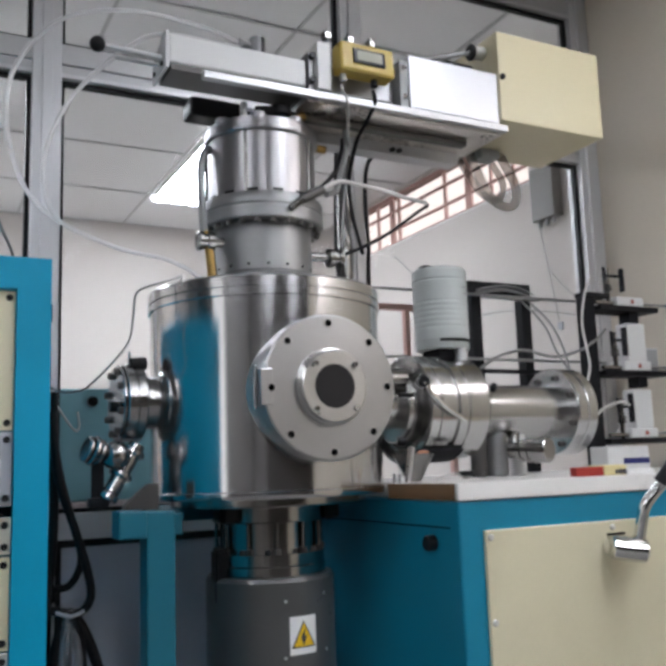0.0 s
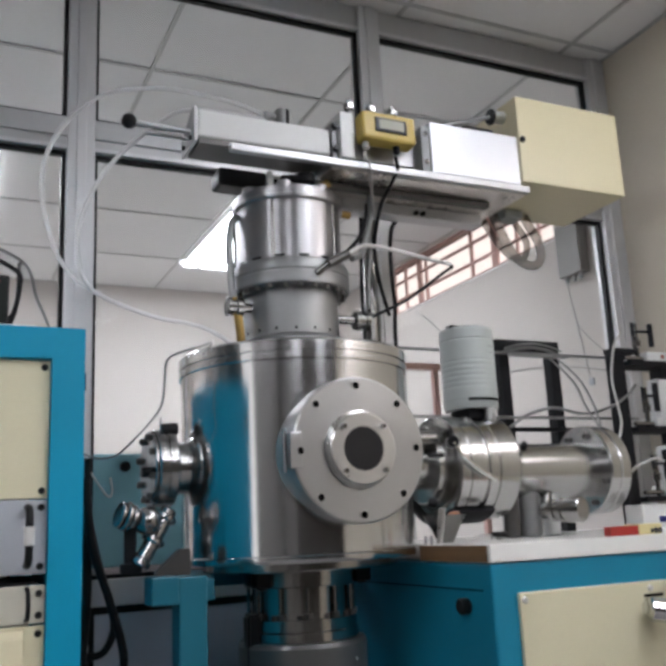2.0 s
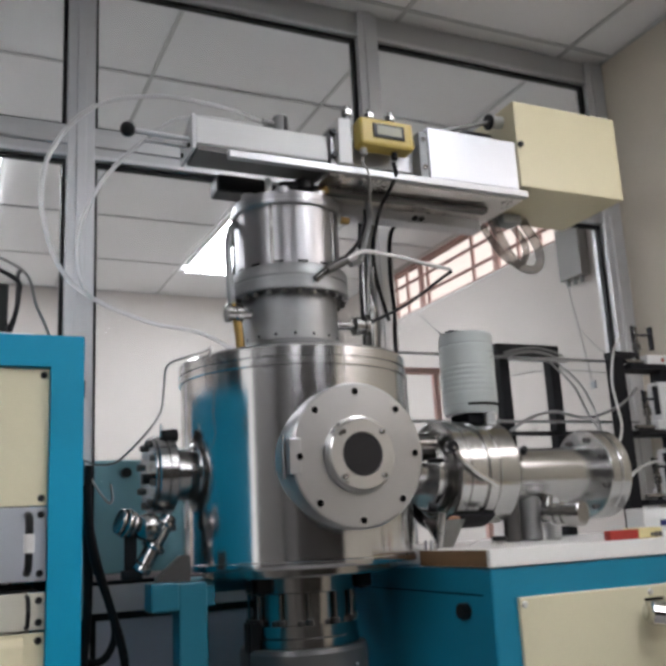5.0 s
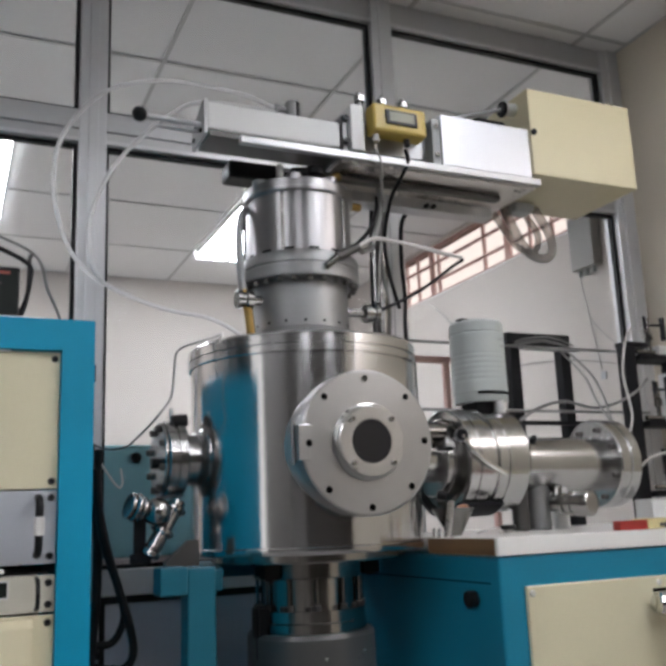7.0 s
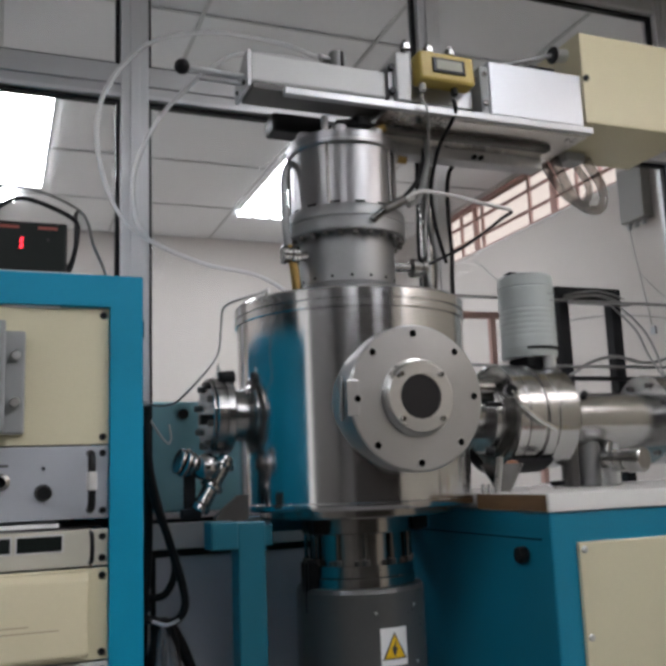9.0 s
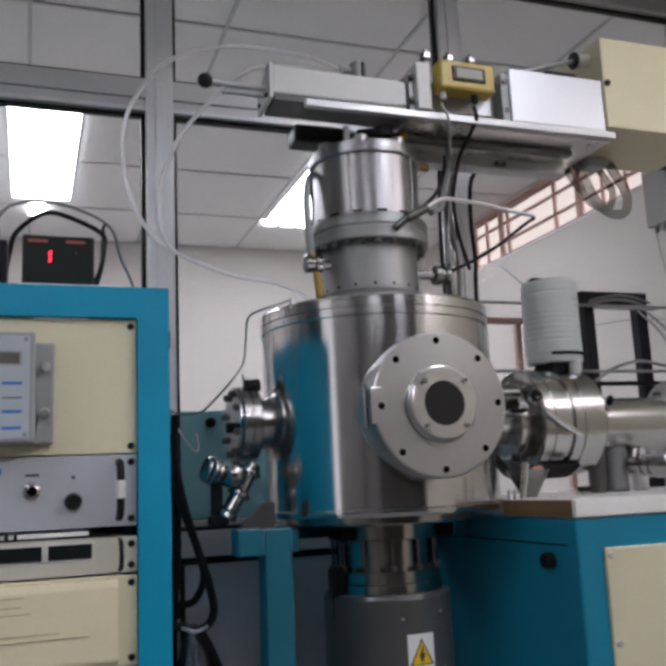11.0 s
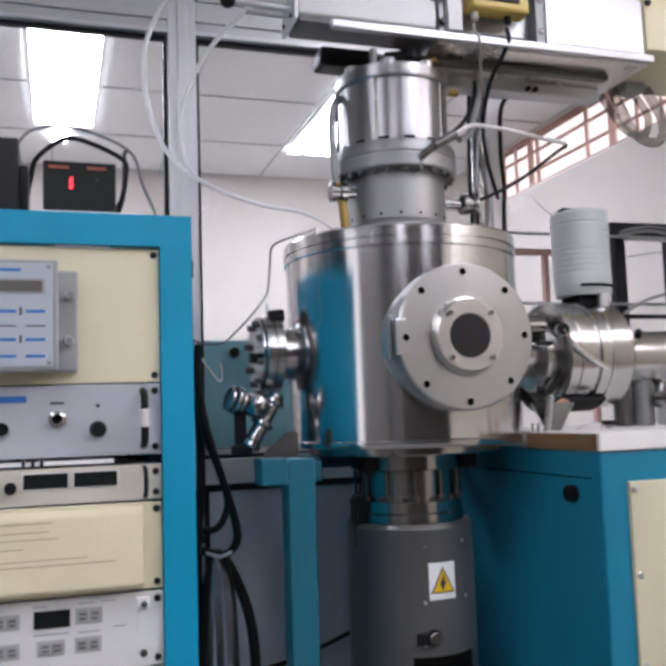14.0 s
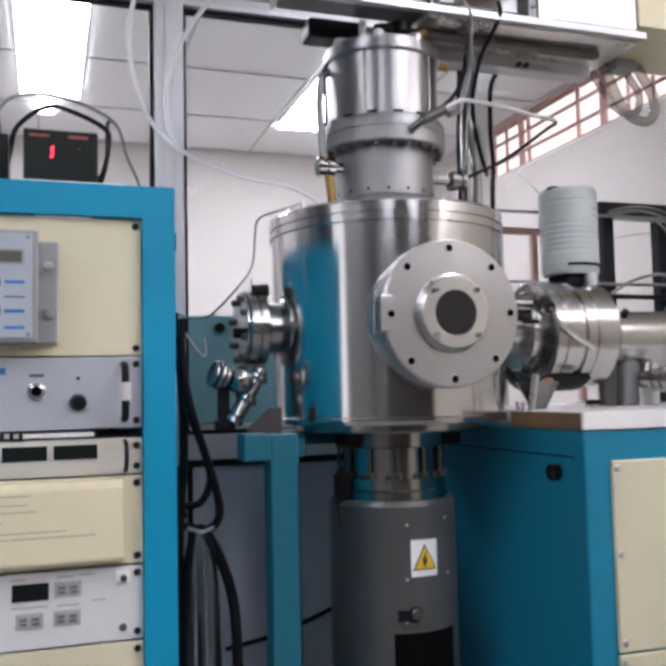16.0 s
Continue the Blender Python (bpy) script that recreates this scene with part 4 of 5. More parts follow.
part("lip", hose([(1.285, 2.062, 0.966), (1.300, 2.058, 0.970), (1.317, 2.064, 0.968)], 0.006), mat("copper_tint", (0.5, 0.25, 0.16), 0.3, 1.0), fu)
part("spout", rod((1.247, 2.06, 0.892), (1.258, 2.05, 0.985), 0.009), STEEL, fu)
kn = thing("worktop_stop", (1.478, 2.11, 0.892), "small round black stop on the worktop", "stop")
part("stem", rod((1.478, 2.11, 0.892), (1.478, 2.11, 0.903), 0.012), STEEL, kn)
part("cap", rod((1.478, 2.11, 0.900), (1.478, 2.11, 0.914), 0.024), BLACK, kn)
cable([(1.345, 2.07, 0.8945), (1.375, 2.05, 0.907), (1.415, 2.06, 0.908), (1.445, 2.10, 0.8945)], 0.0022, WHITE_CABLE, "thin loose white wire on the worktop", "wire", "wire")


# ---- transfer arm above the chamber ----
ta = thing("transfer_arm", (1.3, 2.2, 1.92), "long aluminium transfer arm with white, silver and cream housings", "machine arm")
part("front_rail", box(0.68, 1.668, 2.05, 2.072, 1.949, 1.970, 0.002), ALU_FRAME, ta, "polished aluminium front rail")
bm = prism([(2.0725, 1.944), (2.33, 1.944), (2.33, 1.985), (2.322, 1.985), (2.322, 1.952), (2.0725, 1.952)], 0.985, 1.660, "x", bev=0.0015)
part("channel", bm, ALU_DULL, ta, "folded aluminium channel")
part("channel_deck", box(0.99, 1.655, 2.073, 2.30, 1.953, 1.967), GREY_CASE, ta)
part("lower_rail", box(0.98, 1.62, 2.255, 2.315, 1.905, 1.943, 0.004), ALU_FRAME, ta)
part("lower_rail", box(0.96, 1.58, 2.15, 2.18, 1.925, 1.943, 0.003), DARK_STEEL, ta)
for x in (1.36, 1.385):
    part("rail_screw", rod((x, 2.25, 1.915), (x, 2.235, 1.915), 0.008, 8), BLACK, ta)
part("white_housing", box(0.592, 0.985, 2.07, 2.19, 1.984, 2.064, 0.006), PALE_CASE, ta, "long white enamelled housing")
part("housing_floor", box(0.60, 0.98, 2.075, 2.185, 1.968, 1.9835), DARK_STEEL, ta)
part("end_bracket", prism([(2.06, 1.965), (2.19, 1.965), (2.19, 2.015), (2.09, 2.066), (2.06, 2.066)], 0.582, 0.5915, "x", bev=0.001), ALU_FRAME, ta)
for y, z in ((2.09, 1.985), (2.16, 1.985)):
    part("screw", rod((0.582, y, z), (0.576, y, z), 0.007, 10), BLACK, ta)
part("pull_rod", rod((0.42, 2.10, 2.010), (0.582, 2.10, 2.006), 0.0075), ALU, ta)
part("pull_rod", rod((0.47, 2.13, 2.000), (0.582, 2.13, 1.998), 0.005), ALU, ta)
part("ball_grip", ball((0.418, 2.10, 2.011), 0.0205), BLACK, ta, "round black grip")
cy = part("air_cylinder", lathe((0.872, 2.15, 0), "z", [(0.01, 2.064), (0.026, 2.064), (0.026, 2.075), (0.023, 2.078), (0.023, 2.138), (0.019, 2.143), (0.005, 2.143)], 32), CAST, ta)
part("elbow", rod((0.85, 2.15, 2.118), (0.815, 2.15, 2.118), 0.010), CAST, cy)
part("elbow", rod((0.822, 2.15, 2.105), (0.822, 2.15, 2.13), 0.008), CAST, cy)
part("cylinder_mark", rod((0.878, 2.126, 2.068), (0.878, 2.126, 2.136), 0.004, 8), BLACK, cy)
part("end_block", box(1.005, 1.047, 2.04, 2.30, 1.972, 2.112, 0.003), PALE_CASE, ta)
part("end_plate", box(0.987, 1.003, 2.06, 2.28, 1.973, 2.085, 0.002), CAST, ta)
for z in (2.0, 2.07):
    part("clamp_screw", rod((0.995, 2.06, z), (0.995, 2.045, z), 0.010, 10), BLACK, ta)
for x, y, z in ((1.050, 2.07, 2.136), (1.148, 2.115, 2.163), (1.220, 2.115, 2.165)):
    part("stud", rod((x, y, 2.06), (x, y, z + 0.032), 0.007, 10), CAST, ta)
    part("stud_nut", rod((x, y, z), (x, y, z + 0.020), 0.0165, 6), SHADED_STEEL, ta)
part("core", box(1.047, 1.29, 2.11, 2.29, 1.968, 2.085, 0.004), BLACK_IRON, ta)
part("core_plate", box(1.06, 1.285, 2.102, 2.109, 2.0, 2.085, 0.002), ALU_FRAME, ta)
fp = part("flange_plate", box(1.285, 1.312, 2.060, 2.30, 1.972, 2.120, 0.002), GREY_CASE, ta)
for z in (2.005, 2.095):
    part("screw", rod((1.298, 2.060, z), (1.298, 2.053, z), 0.008, 10), DARK_CHROME, fp)
part("silver_housing", box(1.3135, 1.640, 2.055, 2.31, 1.972, 2.137, 0.003), ALU_SHEET, ta, "bright aluminium sheet housing")
cv = part("cream_cover", box(1.641, 2.060, 2.046, 2.36, 1.983, 2.277, 0.003), CREAM_BOX, ta, "cream sheet-metal end cover")
part("screw", rod((1.651, 2.046, 2.125), (1.651, 2.036, 2.125), 0.010, 10), BLACK, cv)
part("lug", rod((1.648, 2.12, 2.235), (1.60, 2.12, 2.230), 0.021), ALU, ta)
part("lug_ring", rod((1.60, 2.12, 2.230), (1.588, 2.12, 2.229), 0.027), BLACK, ta)
part("link_rod", rod((1.33, 2.12, 2.142), (1.59, 2.12, 2.228), 0.007), CAST, ta)
part("pulley_block", box(1.50, 1.63, 2.14, 2.26, 2.137, 2.205, 0.02), BLACK_IRON, ta)
part("post_sleeve", rod((1.30, 2.42, 1.985), (1.30, 2.30, 1.985), 0.03), ALU_FRAME, ta)
part("post", rod((1.262, 2.43, 0.892), (1.285, 2.43, 2.0), 0.024), SHADED_STEEL, ta, "grey steel post carrying the arm")
part("motor_box", box(0.715, 0.87, 2.27, 2.36, 1.945, 2.0, 0.012), BLACK, ta)
part("hanger", box(0.87, 0.90, 2.27, 2.33, 1.92, 1.96), BLACK_IRON, ta)
for x in (0.835, 0.96, 1.01):
    part("hanger", box(x, x + 0.016, 2.19, 2.21, 1.918, 1.955), BLACK_IRON, ta)
for x, m in ((0.93, BLACK_IRON), (0.975, SALMON), (1.02, BLACK_IRON)):
    part("hanger", box(x, x + 0.022, 2.27, 2.29, 1.90, 1.944), m, ta)
part("clear_hose", hose([(1.69, 2.30, 1.990), (1.729, 2.3, 1.907), (1.767, 2.3, 1.838), (1.814, 2.3, 1.803), (1.864, 2.3, 1.802), (1.890, 2.3, 1.837), (1.883, 2.3, 1.891), (1.847, 2.3, 1.949), (1.82, 2.3, 1.994)], 0.016), ACRYLIC, ta, "loop of clear plastic hose")
part("clear_hose", hose([(1.665, 2.335, 1.985), (1.715, 2.335, 1.91), (1.76, 2.335, 1.855), (1.81, 2.335, 1.83), (1.85, 2.335, 1.845), (1.86, 2.335, 1.90), (1.82, 2.335, 1.96), (1.80, 2.335, 1.993)], 0.012), ACRYLIC, ta)
part("hose_clip", box(1.72, 1.80, 2.26, 2.33, 1.950, 1.982, 0.008), GREY_CASE, ta)

# yellow panel meter hanging on the arm
ym = thing("digital_meter", (1.15, 2.05, 2.02), "yellow plastic digital meter clipped to the arm", "meter")
tilt = Matrix.Translation((1.150, 2.05, 2.068)) @ Euler((radians(-4), radians(0.5), 0)).to_matrix().to_4x4() @ Matrix.Translation((-1.150, -2.05, -2.068))


def tilted(bm):
    bmesh.ops.transform(bm, matrix=tilt, verts=bm.verts)
    return bm


case = part("case", tilted(box(1.064, 1.238, 2.012, 2.068, 2.026, 2.114, 0.008, seg=3)), YELLOW, ym)
bz = tilted(box(1.103, 1.205, 2.006, 2.014, 2.049, 2.094, 0.002))
part("bezel", bz, BLACK, ym)
part("display", tilted(box(1.114, 1.194, 2.0045, 2.008, 2.057, 2.086)), LCD, ym, "grey liquid-crystal display")
for x, m in ((1.085, WHITE_CABLE), (1.185, BLACK)):
    part("cable_gland", tilted(rod((x, 2.045, 2.006), (x, 2.045, 2.027), 0.010)), m, ym)
part("side_knob", tilted(rod((1.236, 2.06, 2.07), (1.262, 2.06, 2.07), 0.017)), BLACK, ym)

# ---- cables, tubes and rods ----
cable([(0.815, 2.15, 2.118), (0.719, 2.189, 2.165), (0.529, 2.228, 2.190), (0.358, 2.267, 2.148), (0.251, 2.306, 2.02), (0.231, 2.344, 1.877), (0.285, 2.383, 1.71), (0.391, 2.422, 1.63), (0.559, 2.461, 1.581), (0.726, 2.5, 1.565), (0.84, 2.5, 1.50), (0.9, 2.5, 1.419)], 0.0065, PVC, "clear plastic air tube looping over the arm", "tube", "air_tube")
cable([(0.822, 2.15, 2.106), (0.616, 2.186, 2.118), (0.528, 2.221, 2.083), (0.428, 2.257, 1.988), (0.366, 2.293, 1.899), (0.328, 2.329, 1.783), (0.341, 2.364, 1.672), (0.388, 2.425, 1.631)], 0.0065, PVC, "second clear plastic air tube beside the post", "tube", "air_tube")
cable([(0.635, 2.105, 1.43), (0.60, 2.08, 1.412), (0.565, 2.06, 1.398), (0.519, 2.10, 1.380), (0.518, 2.135, 1.333), (0.512, 2.145, 1.269), (0.475, 2.15, 1.215), (0.444, 2.25, 1.172), (0.434, 2.35, 1.160), (0.40, 2.45, 1.165), (0.36, 2.55, 1.20)], 0.0028, GREY_CABLE, "thin grey sensor wire running from the lid", "wire", "wire")
tc = thing("thermocouple", (1.0, 2.06, 1.64), "steel thermocouple probe bent into a long loop", "probe")
part("probe", rod((0.925, 2.075, 1.628), (0.962, 2.06, 1.660), 0.010), SHADED_STEEL, tc)
part("plug", rod((0.955, 2.062, 1.655), (1.02, 2.06, 1.69), 0.0135), DARK_STEEL, tc)
part("lead", hose([(1.015, 2.06, 1.688), (1.06, 2.075, 1.716), (1.10, 2.09, 1.731), (1.209, 2.114, 1.732), (1.33, 2.13, 1.722), (1.405, 2.136, 1.716)], 0.0062), WHITE_CABLE, tc)
part("stem", hose([(1.40, 2.136, 1.7165), (1.414, 2.145, 1.709), (1.395, 2.157, 1.697), (1.265, 2.179, 1.604), (1.125, 2.2, 1.536)], 0.0052), BLACK_IRON, tc)
cable([(1.16, 2.2, 1.905), (1.15, 2.19, 1.86), (1.106, 2.153, 1.78), (1.039, 2.107, 1.713), (0.985, 2.075, 1.665)], 0.006, RUBBER, "black sensor cable dropping from the arm")
cable([(1.16, 2.18, 1.93), (1.165, 2.19, 1.86), (1.135, 2.17, 1.78), (1.10, 2.14, 1.72), (1.05, 2.10, 1.69)], 0.009, GREY_CABLE, "thick grey cable bent towards the neck flange")
cable([(1.185, 2.05, 2.0), (1.19, 2.05, 1.965), (1.188, 2.09, 1.93), (1.186, 2.16, 1.885), (1.20, 2.24, 1.791), (1.252, 2.32, 1.709), (1.327, 2.4, 1.615)], 0.0062, RUBBER, "black cable hanging from the yellow meter")
cable([(1.332, 2.3, 1.925), (1.334, 2.367, 1.889), (1.363, 2.433, 1.78), (1.39, 2.47, 1.66), (1.40, 2.5, 1.53), (1.40, 2.5, 0.90)], 0.007, RUBBER, "black cable running down behind the chamber")
cable([(1.20, 2.32, 1.93), (1.215, 2.36, 1.80), (1.22, 2.38, 1.65), (1.235, 2.40, 1.45)], 0.006, RUBBER, "black cable beside the steel post")
cable([(1.24, 2.34, 1.93), (1.26, 2.38, 1.78), (1.30, 2.42, 1.62), (1.31, 2.45, 1.50)], 0.006, GREY_CABLE, "grey cable beside the steel post")
cable([(1.085, 2.05, 2.0), (1.075, 2.03, 1.975), (1.098, 2.045, 1.95), (1.154, 2.15, 1.904), (1.206, 2.225, 1.842), (1.214, 2.3, 1.756), (1.23, 2.36, 1.62)], 0.0034, WHITE_CABLE, "white signal cable hanging from the yellow meter")
cable([(1.08, 2.22, 1.872), (1.11, 2.22, 1.870)], 0.012, BRASS, "short hose tail at the column's cap", "fitting", "hose_tail")

# ---- frames and gas lines behind the exhaust pipe ----
bf = thing("iron_frame", (2.0, 2.6, 0.892), "open black iron frame standing on the worktop", "frame")
for x in (1.885, 2.118):
    part("upright", box(x, x + 0.042, 2.585, 2.63, 0.892, 1.56, 0.003), BLACK_IRON, bf)
part("top_bar", box(1.872, 2.160, 2.580, 2.635, 1.56, 1.602, 0.003), BLACK_IRON, bf)
part("cross_bar", box(1.88, 2.30, 2.57, 2.584, 1.256, 1.272, 0.002), BLACK_IRON, bf)
for z, y, x0, x1 in ((1.545, 2.56, 1.35, 2.52), (1.306, 2.56, 1.24, 2.50)):
    solid("gas_line", rod((x0, y, z), (x1, y, z), 0.0055, 12), CAST, "straight steel gas line behind the valve", "pipe", group="gas lines")
coil = bmesh.new()
for i, (dz, dy) in enumerate(((0, 0), (0.008, 0.01), (0.016, -0.006), (0.005, 0.018))):
    hose([(1.875, 2.545 + dy, 1.540 + dz), (1.92, 2.54 + dy, 1.552 + dz), (2.0, 2.535 + dy, 1.562 + dz), (2.08, 2.54 + dy, 1.554 + dz), (2.14, 2.545 + dy, 1.538 + dz)], 0.0036, bm=coil)
box(1.90, 2.16, 2.525, 2.555, 1.53, 1.541, bm=coil)
solid("cable_coil", coil, GREY_CABLE, "coil of thin grey hose tied on the iron frame", "hose")
cable([(2.106, 2.55, 1.541), (2.146, 2.467, 1.434), (2.125, 2.383, 1.327), (2.045, 2.27, 1.236)], 0.004, GREY_CABLE, "grey hose arching to the end flange", "hose", "hose")
cable([(2.064, 2.54, 1.541), (2.086, 2.433, 1.42), (2.072, 2.367, 1.324), (2.038, 2.27, 1.236)], 0.004, GREY_CABLE, "grey hose arching to the end flange", "hose", "hose")
cable([(1.767, 2.4, 1.251), (1.859, 2.41, 1.297), (1.979, 2.42, 1.322), (2.117, 2.43, 1.303), (2.247, 2.44, 1.33), (2.344, 2.45, 1.373), (2.40, 2.45, 1.42)], 0.0055, GREY_CABLE, "thick grey hose curving behind the pipe", "hose", "hose")
cable([(2.321, 2.42, 1.608), (2.285, 2.41, 1.57), (2.258, 2.40, 1.525), (2.224, 2.385, 1.425), (2.214, 2.36, 1.328), (2.165, 2.30, 1.258), (2.053, 2.20, 1.192), (1.985, 2.15, 1.17)], 0.0042, WHITE_CABLE, "pale hose dropping to the end flange", "hose", "hose")
cable([(1.985, 2.13, 1.078), (2.17, 2.3, 1.08), (2.271, 2.35, 1.114), (2.399, 2.4, 1.139), (2.46, 2.42, 1.13)], 0.0055, WHITE_CABLE, "white tube leaving the end flange", "tube", "air_tube")

gp = thing("gas_manifold", (2.4, 2.48, 0.892), "black iron gas panel with shelves of flow controllers", "gas panel")
part("upright", box(2.300, 2.358, 2.45, 2.49, 0.892, 1.541, 0.003), BLACK_IRON, gp)
part("top_bar", box(2.305, 2.432, 2.445, 2.50, 1.541, 1.560, 0.002), BLACK_IRON, gp)
for z, x1 in ((1.49, 2.66), (1.24, 2.68), (0.985, 2.70)):
    part("shelf", box(2.3585, x1, 2.42, 2.53, z, z + 0.02, 0.002), BLACK_IRON, gp)
for z, x in ((1.49, 2.525), (1.24, 2.545)):
    part("gusset", box(x, x + 0.045, 2.44, 2.50, z - 0.042, z, 0.002), BLACK_IRON, gp)
for z, x in ((1.5105, 2.455), (1.2605, 2.467), (1.0055, 2.474)):
    tall = z < 1.4
    mf = thing("flow_controller", (x + 0.07, 2.45, z), "white gas flow controller with a tall body and dark valves" if tall else "low white gas flow controller with slim dark valves", "flow controller", "gas flow controllers")
    part("base", box(x, x + 0.138, 2.43, 2.51, z, z + 0.037, 0.004), PALE_CASE, mf)
    part("mark", lathe((x + 0.078, 2.43, z + 0.019), "-y", [(0.006, 0), (0.009, 0), (0.009, 0.0012), (0.006, 0.0014)], 16), INK_RED, mf, "faded red round mark")
    if tall:
        part("body", box(x + 0.036, x + 0.13, 2.44, 2.50, z + 0.037, z + 0.185, 0.004), PALE_CASE, mf)
        part("connector", box(x + 0.022, x + 0.036, 2.442, 2.462, z + 0.06, z + 0.17, 0.003), BLACK_IRON, mf)
    else:
        part("connector", box(x + 0.045, x + 0.057, 2.44, 2.46, z + 0.06, z + 0.152, 0.003), BLACK_IRON, mf)
    part("valve", rod((x - 0.022, 2.455, z), (x - 0.022, 2.455, z + 0.15), 0.009, 12), SHADED_STEEL, mf)
    part("valve_nut", rod((x - 0.022, 2.455, z + 0.055), (x - 0.022, 2.455, z + 0.085), 0.016, 8), DARK_CHROME, mf)
    part("valve_stem", rod((x - 0.038, 2.45, z + 0.085), (x - 0.040, 2.45, z + 0.152), 0.0055, 10), BLACK_IRON, mf)
    part("cross_pipe", rod((x - 0.045, 2.45, z + 0.117), (x + 0.048, 2.45, z + 0.120), 0.0055, 10), BLACK_IRON, mf)
    part("cross_pipe", rod((x - 0.045, 2.45, z + 0.092), (x - 0.016, 2.45, z + 0.092), 0.006, 10), SHADED_STEEL, mf)
    part("inlet", rod((x - 0.095, 2.45, z + 0.012), (x, 2.45, z + 0.012), 0.009, 12), DARK_CHROME, mf)
    solid("gas_line", rod((x + 0.139, 2.46, z + 0.018), (2.768, 2.46, z + 0.018), 0.005, 10), CAST, "thin steel gas line running into the wall", "pipe", group="gas lines")
gb = thing("grey_module", (2.64, 2.46, 1.26), "grey metal control module on the gas panel shelf", "control box")
part("body", box(2.612, 2.69, 2.47, 2.56, 1.2605, 1.352, 0.004), GREY_CASE, gb)
part("lid", box(2.610, 2.692, 2.468, 2.562, 1.3525, 1.356), GREY_PANEL, gb)

# things lying on the worktop
YT = 1.785
solid("red_box", box(1.596, 1.692, YT, YT + 0.025, 0.8915, 0.916, 0.002), RED, "flat red cardboard box on the worktop", "box")
tape = thing("yellow_pack", (1.73, YT, 0.8915), "flat pale yellow pack with black print on the worktop", "package")
part("pack", box(1.693, 1.775, YT, YT + 0.06, 0.8915, 0.919, 0.003), mat("pale_yellow_card", (0.62, 0.54, 0.27), 0.5), tape)
for x, r in ((1.738, 0.006), (1.752, 0.008), (1.766, 0.0075)):
    part("print", rod((x, YT, 0.901), (x, YT - 0.001, 0.901), r), INK, tape)
solid("white_pack", box(1.778, 1.882, YT, YT + 0.05, 0.8915, 0.906, 0.003), PAPER, "flat white packet on the worktop", "package")
cs = thing("white_case", (2.1, 2.13, 0.8915), "small white carton with a dark blue band", "carton")
part("carton", box(2.02, 2.20, 2.10, 2.18, 0.8915, 0.972, 0.004), PALE_CASE, cs)
part("band", box(2.085, 2.198, 2.098, 2.1005, 0.916, 0.934), mat("dark_blue_print", (0.012, 0.016, 0.12), 0.5), cs)

# ---- blue instrument rack ----
ZOOM[0] = 0.84
ZR, RB = EYE - EYE / (S * ZOOM[0]), 3.2         # floor and rear of the rack in its own units
RX0, RX1, RY = -0.58, 0.329, 2.20
PX0, PX1 = -0.50, 0.252
rk = thing("equipment_rack", ((RX0 + RX1) / 2, 2.7, ZR), "tall blue steel instrument rack standing on the floor", "rack")
part("front_frame", prism([(RX0, ZR + 0.05), (RX0, 1.467), (RX1, 1.467), (RX1, ZR + 0.05), (PX1 - 0.003, ZR + 0.05), (PX1 - 0.003, 1.3865), (PX0 + 0.003, 1.3865), (PX0 + 0.003, ZR + 0.05)], RY - 0.012, RY + 0.05, "y", bev=0.0015), BLUE, rk)
for x0, x1 in ((RX0, PX0 + 0.003), (PX1 - 0.003, RX1)):
    part("rear_upright", box(x0, x1, (RB - 0.065), RB, ZR + 0.05, 1.3865, 0.0015), BLUE, rk)
part("top_panel", box(RX0, RX1, RY + 0.0505, RB, 1.3870, 1.4665, 0.002), BLUE, rk)
part("base", box(RX0, RX1, RY - 0.012, RB, ZR, ZR + 0.05, 0.003), BLUE, rk)
for x in (RX0 + 0.004, RX1 - 0.016):
    part("side_panel", box(x, x + 0.010, RY + 0.05, (RB - 0.065), ZR + 0.05, 1.3855), BLUE, rk)
part("rear_panel", box(PX0, PX1, RB - 0.025, RB - 0.015, ZR + 0.05, 1.385), BLACK_IRON, rk)
part("side_catch", box(RX1, RX1 + 0.008, RY + 0.02, RY + 0.045, 1.315, 1.36, 0.002), BLACK, rk)
part("inner_strip", box(0.0, 0.13, RY - 0.002, RY + 0.006, 1.3805, 1.3862), PAPER, rk, "strip of white tape under the top rail")


def rack_unit(name, z0, z1, material, label, category="rack unit"):
    t = thing(name, ((PX0 + PX1) / 2, 2.3, z0), label, category)
    part("face", box(PX0 + 0.004, PX1 - 0.004, RY + 0.004, RY + 0.014, z0, z1, 0.002), material, t)
    part("chassis", box(PX0 + 0.03, PX1 - 0.03, RY + 0.014, RB - 0.15, z0 + 0.005, z1 - 0.005), GREY_CASE, t)
    for x in (PX0 + 0.016, PX1 - 0.018):
        for z in (z0 + 0.018, z1 - 0.018):
            place("screw", RACKSCREW, t, (x, RY + 0.004, z), (90, 0, 0))
    return t


RACKSCREW = unit("rack_screw", lathe((0, 0, 0), "z", [(0.0085, 0), (0.0085, 0.003), (0.006, 0.006), (0.002, 0.005)], 12), BLACK)
F = RY + 0.004


def bar(t, x0, x1, z0, z1, m, d=0.0012, name="print", label=""):
    return part(name, box(x0, x1, F - d, F + 0.001, z0, z1), m, t, label)


